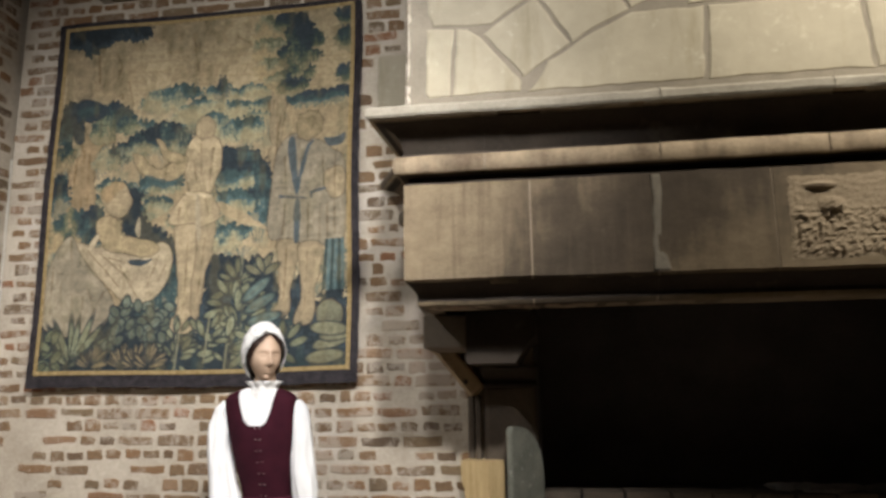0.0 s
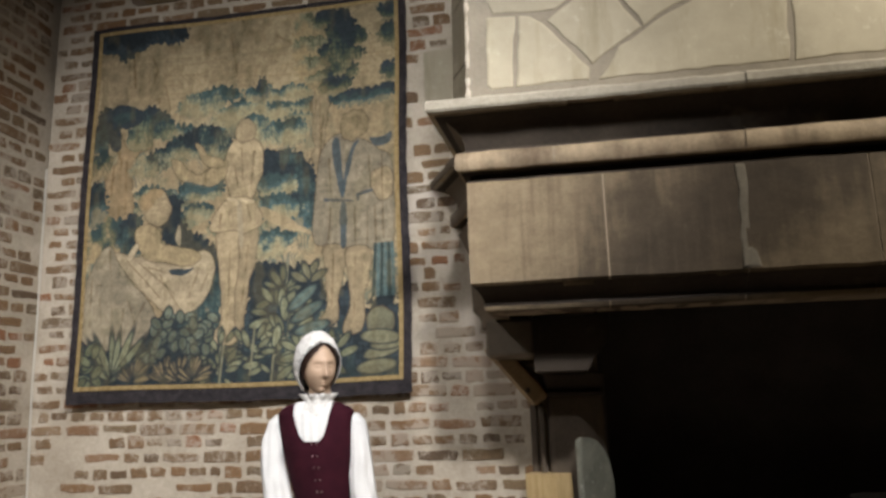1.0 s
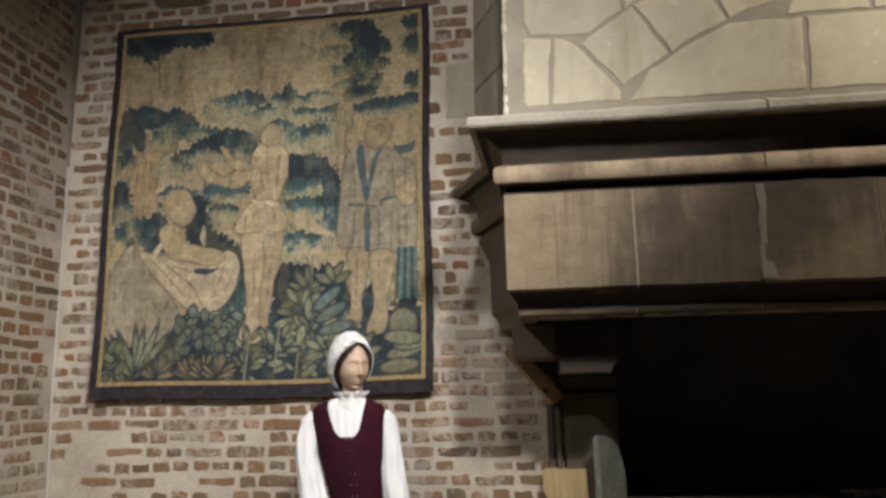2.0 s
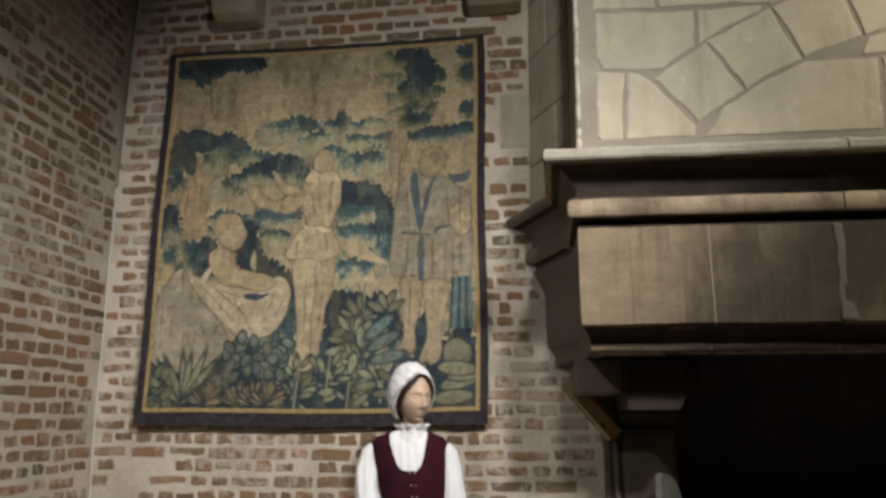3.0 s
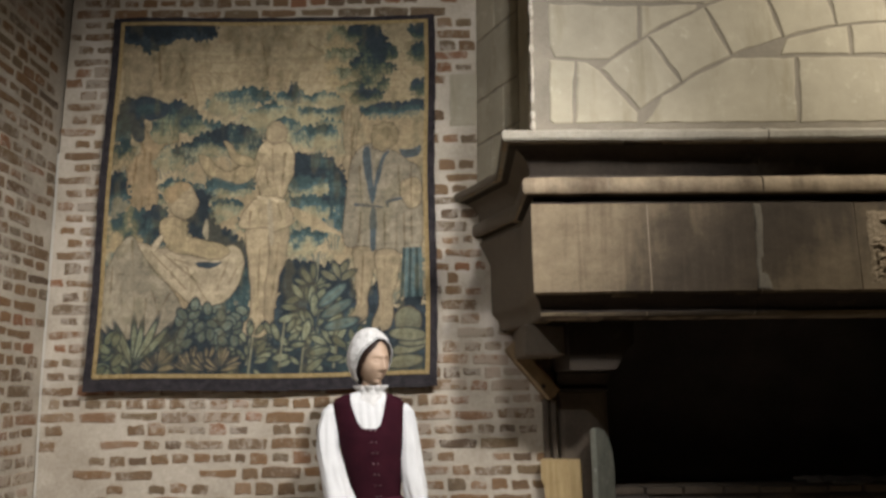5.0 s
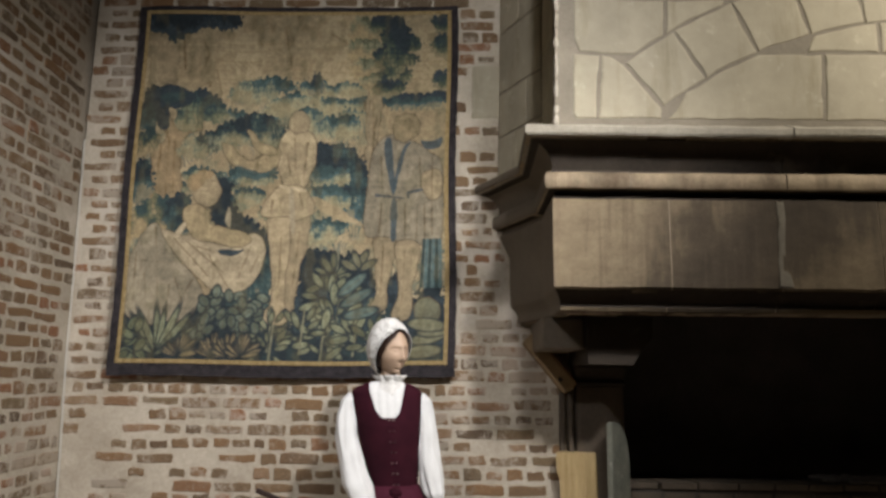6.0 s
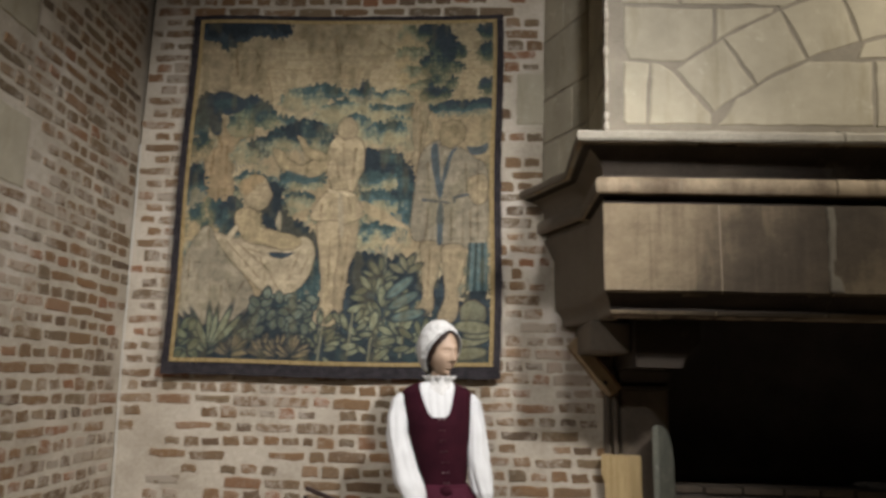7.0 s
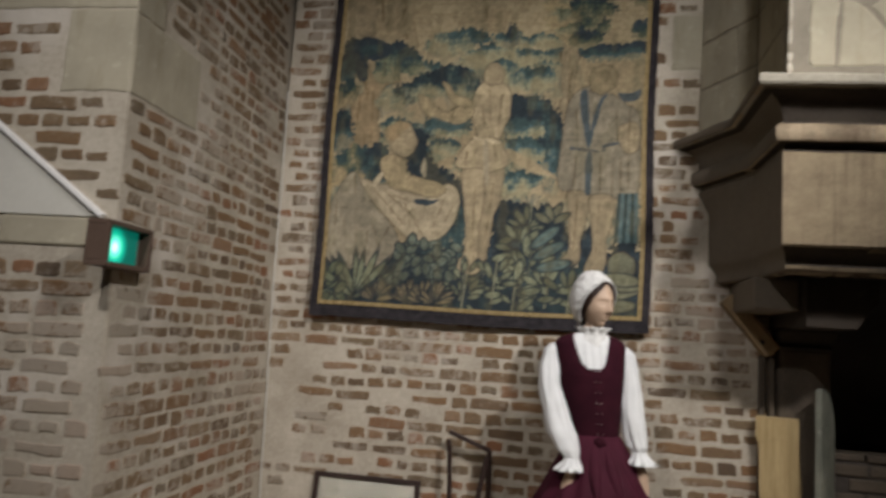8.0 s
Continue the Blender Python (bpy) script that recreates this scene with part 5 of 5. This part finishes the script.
# puffed sleeves, frilled cuffs and plain hands
for s, line in ((-1, ((-0.172, 0.01, 1.395, 0.026), (-0.190, 0.0, 1.36, 0.042), (-0.200, -0.01, 1.28, 0.052), (-0.196, -0.02, 1.18, 0.058), (-0.170, -0.05, 1.06, 0.064), (-0.135, -0.09, 0.95, 0.068), (-0.100, -0.125, 0.875, 0.055), (-0.080, -0.14, 0.835, 0.036))),
                (1, ((0.172, 0.01, 1.395, 0.026), (0.190, 0.0, 1.36, 0.040), (0.202, -0.005, 1.28, 0.048), (0.212, -0.01, 1.18, 0.054), (0.222, -0.02, 1.06, 0.060), (0.238, -0.03, 0.97, 0.060), (0.252, -0.05, 0.905, 0.050), (0.260, -0.055, 0.875, 0.034)))):
    ks = np.linspace(0, len(line) - 1, 60)
    px, py, pz, pr = [np.interp(ks, range(len(line)), [q[c] for q in line]) for c in range(4)]
    rows = []
    for k in range(60):
        ring = []
        for i in range(40):
            g = 2 * math.pi * i / 40
            p = Vector((px[k], py[k], pz[k]))
            r = pr[k] * (1 + 0.20 * noise.noise(Vector((math.cos(g) * 2.2, math.sin(g) * 2.2, pz[k] * 8 + s * 5))) + 0.055 * math.sin(7 * g + pz[k] * 9 + 2 * noise.noise(Vector((g, pz[k] * 5, s)))) * (1 if pz[k] < 1.1 else 0.6))
            ring.append(p + Vector((r * math.cos(g), r * 0.95 * math.sin(g), 0)))
        rows.append(ring)
    loft(bm, rows, 0)
    ex, ey, ez = line[-1][:3]
    loft(bm, [ellipse(ex + s * 0.004 * k, ey - 0.003 * k, ez - dz, r, r, 60, w, 9, 0.3 * k) for k, (dz, r, w) in enumerate(((-0.005, 0.036, 0.02), (0.012, 0.040, 0.06), (0.035, 0.058, 0.10), (0.055, 0.074, 0.14), (0.058, 0.070, 0.14), (0.035, 0.05, 0.1)))], 0, False)
    loft(bm, [ellipse(ex + s * dx, ey + dy, ez - dz, a, b, 20) for dz, a, b, dx, dy in ((0.0, 0.026, 0.024, 0, 0), (0.06, 0.025, 0.022, 0.002, -0.004), (0.09, 0.032, 0.022, 0.006, -0.008), (0.13, 0.036, 0.02, 0.012, -0.014), (0.17, 0.033, 0.017, 0.018, -0.02), (0.20, 0.026, 0.014, 0.022, -0.026), (0.225, 0.012, 0.009, 0.024, -0.03))], 4)
# pleated skirt down to the floor
rows = []
for k in range(40):
    z = 0.945 - 0.94 * k / 39
    drop = (0.945 - z)
    rx_, ry_ = 0.120 + 0.30 * min(1, drop * 2.2) ** 0.75 * (0.55 + 0.45 * drop), 0.098 + 0.30 * min(1, drop * 2.2) ** 0.75 * (0.55 + 0.45 * drop)
    ring = []
    for i in range(128):
        g = 2 * math.pi * i / 128
        w = 1 + min(1, drop * 6) * (0.030 * math.sin(13 * g + 2 * noise.noise(Vector((math.cos(g), math.sin(g), 0)) * 2)) + 0.05 * noise.noise(Vector((math.cos(g) * 3, math.sin(g) * 3, z * 2))))
        ring.append((0.05 + rx_ * w * math.cos(g), ry_ * w * math.sin(g), z))
    rows.append(ring)
loft(bm, rows[::-1], 3)
# draped overskirt gathers at the front
for k in range(5):
    a = -100 + 26 * k
    rows = []
    for j in range(16):
        q = j / 15
        p = Vector((0.05 + (0.115 + 0.16 * q) * math.cos(radians(a + 8 * q)), (0.10 + 0.16 * q) * math.sin(radians(a + 8 * q)), 0.93 - 0.30 * q))
        r = 0.010 + 0.022 * math.sin(math.pi * min(1, q * 1.1))
        rows.append([p + Vector((r * math.cos(b), r * math.sin(b), 0)) for b in [2 * math.pi * i / 12 for i in range(12)]])
    loft(bm, rows[::-1], 3)
bmesh.ops.recalc_face_normals(bm, faces=bm.faces)
mannequin = part("mannequin", bm, [linen_mat, lace_mat, velvet_mat, skirt_mat, skin_mat, hair_mat, hook_mat])
mannequin.matrix_world = pose(-1.425, 3.49, 0, 0, 0, 4)
tagged(mannequin, "costumed mannequin in white bonnet, blouse, burgundy bodice and wine skirt", "mannequin")

# ---- things on the floor by the wall ----
pic = tagged(new("framed_panel"), "dark-framed old print leaning against the brick wall", "picture frame")
pic.matrix_world = BACK @ pose(0.42, -0.10, 0.0, -8)
W, H, F = 0.665, 0.52, 0.030
for lo, hi in (((0, 0, H - F), (W, 0.03, H)), ((0, 0, 0), (W, 0.03, F)), ((0, 0, F), (F, 0.03, H - F)), ((W - F, 0, F), (W, 0.03, H - F))):
    part("frame_rail", one_block(lo, hi, 0.006), frame_mat, pic)
part("print", one_block((F - 0.003, 0.014, F - 0.003), (W - F + 0.003, 0.022, H - F + 0.003), 0), paper_mat, pic, "yellowed engraved sheet")
glass_mat, _, gb = shader("picture_glass", 0.03)
gb.inputs["Transmission Weight"].default_value = 1.0
gb.inputs["IOR"].default_value = 1.45
pane = part("glass_pane", one_block((F - 0.003, 0.008, F - 0.003), (W - F + 0.003, 0.011, H - F + 0.003), 0), glass_mat, pic)
pane.visible_shadow = False
stand = tagged(new("folding_stand"), "small dark wooden folding stand beside the mannequin", "stand")
stand.location = (-2.06, 3.93, 0)
for name, a, b, w in (("top_rail", (-0.135, 0.03, 0.832), (0.115, 0.02, 0.742), 0.026), ("leg", (-0.132, 0.02, 0.79), (-0.075, -0.02, 0.0), 0.022), ("leg", (0.108, 0.02, 0.745), (0.13, 0.0, 0.0), 0.026),
                      ("brace", (0.098, 0.0, 0.71), (-0.02, -0.05, 0.0), 0.026), ("foot_rail", (-0.08, -0.02, 0.12), (0.128, 0.0, 0.12), 0.02)):
    part(name, bar(bmesh.new(), a, b, w), frame_mat, stand)

# split log and grey slab by the jamb
bm = bmesh.new()
section = [(-0.485, 3.93), (-0.335, 3.885), (-0.255, 3.935), (-0.28, 4.0), (-0.46, 4.0)]
rows = []
for z in np.linspace(0, 1.065, 30):
    rows.append([(x + 0.010 * noise.noise(Vector((x * 9, y * 9, z * 5))) + (0.014 if z < 0.95 and x < -0.4 else 0) + 0.03 * (1.065 - z), y + 0.006 * noise.noise(Vector((z * 7, x * 5, 2))), z + (0.004 * noise.noise(Vector((x * 60, y * 60, 0))) if z > 1.0 else 0)) for x, y in section])
loft(bm, rows)
for f in bm.faces:
    f.smooth = False
bmesh.ops.recalc_face_normals(bm, faces=bm.faces)
tagged(part("split_log", bm, pine_mat), "tall fresh pale split log standing beside the hearth", "firewood")

bm = bmesh.new()
outline = [(0.0, 0.0), (0.0, 1.236), (0.03, 1.246), (0.09, 1.243), (0.16, 1.225), (0.22, 1.185), (0.27, 1.12), (0.30, 1.02), (0.305, 0.0)]
loft(bm, [[(x, y, z) for x, z in outline] for y in (0.0, 0.032)])
for f in bm.faces:
    f.smooth = False
bmesh.ops.recalc_face_normals(bm, faces=bm.faces)
bmesh.ops.bevel(bm, geom=[e for e in bm.edges if e.calc_face_angle(0) > 0.9], offset=0.006, segments=2, affect="EDGES")
bmesh.ops.transform(bm, matrix=pose(-0.205, 3.752, 0, 0, 0, 58), verts=bm.verts)
tagged(part("firedog_slab", bm, slab_mat), "grey worn slab with rounded shoulder standing before the jamb", "slab")

# ---- emergency light on the side wall ----
lamp_box = tagged(new("emergency_light"), "brown box emergency lamp with glowing green window on the brick corner", "lamp")
lamp_box.location = (-3.44, 2.18, 1.575)
box_mat = grained("brown_enamel", (0.085, 0.055, 0.04), (0.12, 0.08, 0.06), 10.0, 90.0, 0.5, 0.1, 0.001)
D, L, Hh = 0.095, 0.32, 0.185
for lo, hi in (((0, 0, 0), (D, L, 0.02)), ((0, 0, Hh - 0.02), (D, L, Hh)), ((0, 0, 0.02), (D, 0.025, Hh - 0.02)), ((0, L - 0.025, 0.02), (D, L, Hh - 0.02)), ((0, 0.025, 0.02), (0.012, L - 0.025, Hh - 0.02))):
    part("casing", one_block(lo, hi, 0.003), box_mat, lamp_box)
glow_mat, gt, gb = shader("green_glow", 0.4)
gb.inputs["Base Color"].default_value = (0.01, 0.10, 0.08, 1)
gcoord = gt.nodes.new("ShaderNodeTexCoord")
gdist = gt.nodes.new("ShaderNodeVectorMath")
gdist.operation = "DISTANCE"
gdist.inputs[1].default_value = (0.05, 0.120, 0.085)
gt.links.new(gcoord.outputs["Object"], gdist.inputs[0])
gscale = gt.nodes.new("ShaderNodeMath")
gscale.operation = "MULTIPLY"
gscale.inputs[1].default_value = 11.5
gt.links.new(gdist.outputs["Value"], gscale.inputs[0])
gt.links.new(ramp(gt, gscale.outputs[0], [(0.10, (0.75, 1.0, 0.95)), (0.34, (0.15, 0.9, 0.62)), (0.62, (0.0, 0.42, 0.27)), (1.0, (0.0, 0.07, 0.05))]), gb.inputs["Emission Color"])
gb.inputs["Emission Strength"].default_value = 1.7
part("diffuser", one_block((0.045, 0.026, 0.021), (0.05, L - 0.045, Hh - 0.021), 0), glow_mat, lamp_box, "green window glowing white round the bulb")
part("inner_panel", one_block((0.040, L - 0.044, 0.021), (0.047, L - 0.026, Hh - 0.021), 0), slab_mat, lamp_box)

# ---- sloping plaster panel on the return face ----
panel = tagged(new("sloping_sill"), "pale plaster embrasure slope with white edge above a stone course", "window sill")
panel.location = (-3.5, 2.36, 1.79)
bm = bmesh.new()
tri = [(0.0, 0.0), (-1.2, 0.845), (-1.2, 0.0)]
loft(bm, [[(x, y, z) for x, z in tri] for y in (-0.010, 0.02)])
for f in bm.faces:
    f.smooth = False
bmesh.ops.recalc_face_normals(bm, faces=bm.faces)
part("plaster_slope", bm, plaster_mat, panel)
part("white_edge", bar(bmesh.new(), (0.012, -0.016, 0.0), (-1.2, -0.016, 0.855), 0.030, 0.022), white_mat, panel, "white painted edge strip")
for k, (a, b) in enumerate(((0.045, -0.47), (-0.48, -1.05))):
    part("sill_stone", one_block((b, -0.012, -0.128), (a, 0.03, -0.006), 0.01), stone_mat, panel)

# thin cable down the corner
bm = bmesh.new()
rows = []
for k in range(40):
    z = 2.95 * k / 39
    c = Vector((-3.378 - 0.025 * z + 0.004 * math.sin(z * 3), 4.078 + 0.002 * math.sin(z * 7), z))
    rows.append([c + Vector((0.005 * math.cos(a), 0.005 * math.sin(a), 0)) for a in [2 * math.pi * i / 8 for i in range(8)]])
loft(bm, rows)
tagged(part("corner_cable", bm, plaster_mat), "thin pale cable running down the brick corner", "cable")

# ---- limestone blocks in the walls ----


def wall_stones(parent, outlines):
    for k, (x0, x1, z0, z1) in enumerate(outlines):
        bm = slab_piece([(x0, z0), (x1, z0), (x1, z1), (x0, z1)], 0.005, 0.004, 0.006, 200 + k)
        part("stone", bm, stone_mat, parent)


QUOINS = [(0.0, 0.575, 2.335, 2.70), (0.0, 0.225, 2.70, 3.12), (0.0, 0.55, 3.12, 3.50), (0.0, 0.24, 3.50, 3.9), (0.0, 0.5, 3.9, 4.3)]
wall_stones(wall_left, QUOINS)
RQ = [(2.225, 2.545, 2.335, 2.71), (1.83, 2.545, 2.71, 3.12), (2.2, 2.545, 3.12, 3.5), (1.9, 2.545, 3.5, 3.9)]
wall_stones(wall_return, RQ)
WHITE = [(2.475, 2.66, 3.105, 3.46)]
wall_stones(wall_back, WHITE)

# ---- bricks ----
COURSE, FIRST = 0.0808, 0.147
STRETCH, HEADER = 0.245, 0.1225


def brick_shape(length, height, seed):
    """Points and faces of one worn brick, its middle at the origin and its face towards -y."""
    rnd = random.Random(seed)
    a, b = length / 2, height / 2
    base = []
    for x, z in ((-a + 0.007, -b), (-a * 0.35, -b), (a * 0.35, -b), (a - 0.007, -b), (a, -b + 0.008), (a, b - 0.008), (a - 0.007, b), (a * 0.3, b), (-a * 0.4, b), (-a + 0.007, b), (-a, b - 0.008), (-a, -b + 0.008)):
        base.append((x + rnd.uniform(-0.008, 0.006), z + rnd.uniform(-0.0065, 0.0055)))
    tilt, n = rnd.uniform(-0.0015, 0.0015), len(base)
    pts = []
    for inset, y in ((0.0, 0.010), (0.0, -0.001), (0.006, -0.0045)):
        for x, z in base:
            pts.append((x * (1 - inset / a), y + tilt * x / a, z * (1 - inset / b)))
    faces = [(r * n + i, r * n + (i + 1) % n, (r + 1) * n + (i + 1) % n, (r + 1) * n + i) for r in range(2) for i in range(n)]
    faces.append(tuple(range(2 * n, 3 * n)))
    return pts, faces


SHAPES = {}
for kind, length in (("stretch", STRETCH - 0.018), ("header", HEADER - 0.017), ("closer", 0.070)):
    SHAPES[kind] = [brick_shape(length * random.Random(k).uniform(0.93, 1.03), random.Random(k + 50).uniform(0.042, 0.063), 11 * k + len(kind)) for k in range(10)]
PIECES = {}
for kind, shapes in SHAPES.items():
    PIECES[kind] = []
    for pts, faces in shapes:
        me = bpy.data.meshes.new("brick")
        me.from_pydata(pts, [], faces)
        me.materials.append(brick_mat)
        PIECES[kind].append(me)


def lay_bricks(wall, length, z0, z1, skip, near, seed, thin=None):
    """English bond over a wall; bricks inside `near` become parts of their own, the rest one joined mesh."""
    rnd = random.Random(seed)
    pts, faces, count = [], [], 0
    for c in range(int((z0 - FIRST) / COURSE), int((z1 - FIRST) / COURSE)):
        z = FIRST + (c + 0.5) * COURSE
        kind = "header" if c % 2 == 1 else "stretch"
        x = (0.0 if kind == "stretch" else -HEADER / 2) + rnd.uniform(-0.03, 0.03) + 0.012
        while x < length:
            use = kind
            if kind == "stretch" and rnd.random() < 0.13:
                use = "header"
            elif rnd.random() < 0.05:
                use = "closer"
            w = {"stretch": STRETCH, "header": HEADER, "closer": 0.088}[use]
            mid = x + w / 2
            zz = z + rnd.uniform(-0.005, 0.005) + 0.006 * math.sin(mid * 1.7 + c)
            a, b = mid - w / 2 + 0.008, mid + w / 2 - 0.008
            x += w + rnd.uniform(-0.004, 0.006)
            if a < -0.01 or b > length + 0.012 or any(b > s[0] and a < s[1] and zz + 0.03 > s[2] and zz - 0.03 < s[3] for s in skip):
                continue
            if thin and rnd.random() < thin(mid, zz):
                continue
            k, turn = rnd.randrange(10), rnd.uniform(-0.02, 0.02)
            sink = rnd.uniform(-0.0015, 0.0025)
            if near(mid, zz) and count < 300:
                ob = new("brick", PIECES[use][k])
                ob.parent = wall
                ob.location, ob.rotation_euler = (mid, sink, zz), (0, turn, 0)
                count += 1
            else:
                p0 = len(pts)
                for px, py, pz in SHAPES[use][k][0]:
                    pts.append((mid + px + pz * turn, py + sink, zz + pz - px * turn))
                faces += [[p0 + i for i in f] for f in SHAPES[use][k][1]]
    me = bpy.data.meshes.new("brick_mass")
    me.from_pydata(pts, [], faces)
    me.materials.append(brick_mass_mat)
    rest = new("brick_mass", me)
    rest.parent = wall
    tagged(rest, "weathered brown and red bricks", kind="stuff")


hidden = [(0.40, 2.30, 1.60, 3.72)]
lay_bricks(wall_back, 3.06, 0.2, 4.70, hidden + [(a, b, c, d) for a, b, c, d in WHITE] + [(0.635, 0.925, 4.03, 4.75), (2.285, 2.62, 4.02, 4.75), (2.70, 3.3, 1.85, 4.75)],
           lambda u, z: 0.55 < z < 1.55 and u > 0.5, 4, lambda u, z: 0.55 if z < 1.3 and u < 0.75 else (0.04 if z < 1.5 else 0.01))
lay_bricks(wall_left, 1.735, 0.2, 4.75, QUOINS, lambda u, z: u < 1.0 and 0.9 < z < 3.2, 9, lambda u, z: 0.02 if z < 1.5 else (0.10 if 0.45 < u < 0.62 and z < 2.4 else 0.02))
lay_bricks(wall_return, 2.56, 0.2, 4.0, RQ + [(0.5, 2.56, 1.66, 1.81), (1.2, 1.62, 1.8, 2.45), (1.6, 1.9, 1.8, 2.23), (1.9, 2.2, 1.8, 2.02), (2.2, 2.40, 1.8, 1.86)], lambda u, z: u > 1.6, 14, lambda u, z: 0.02 if z < 1.6 else 0.0)
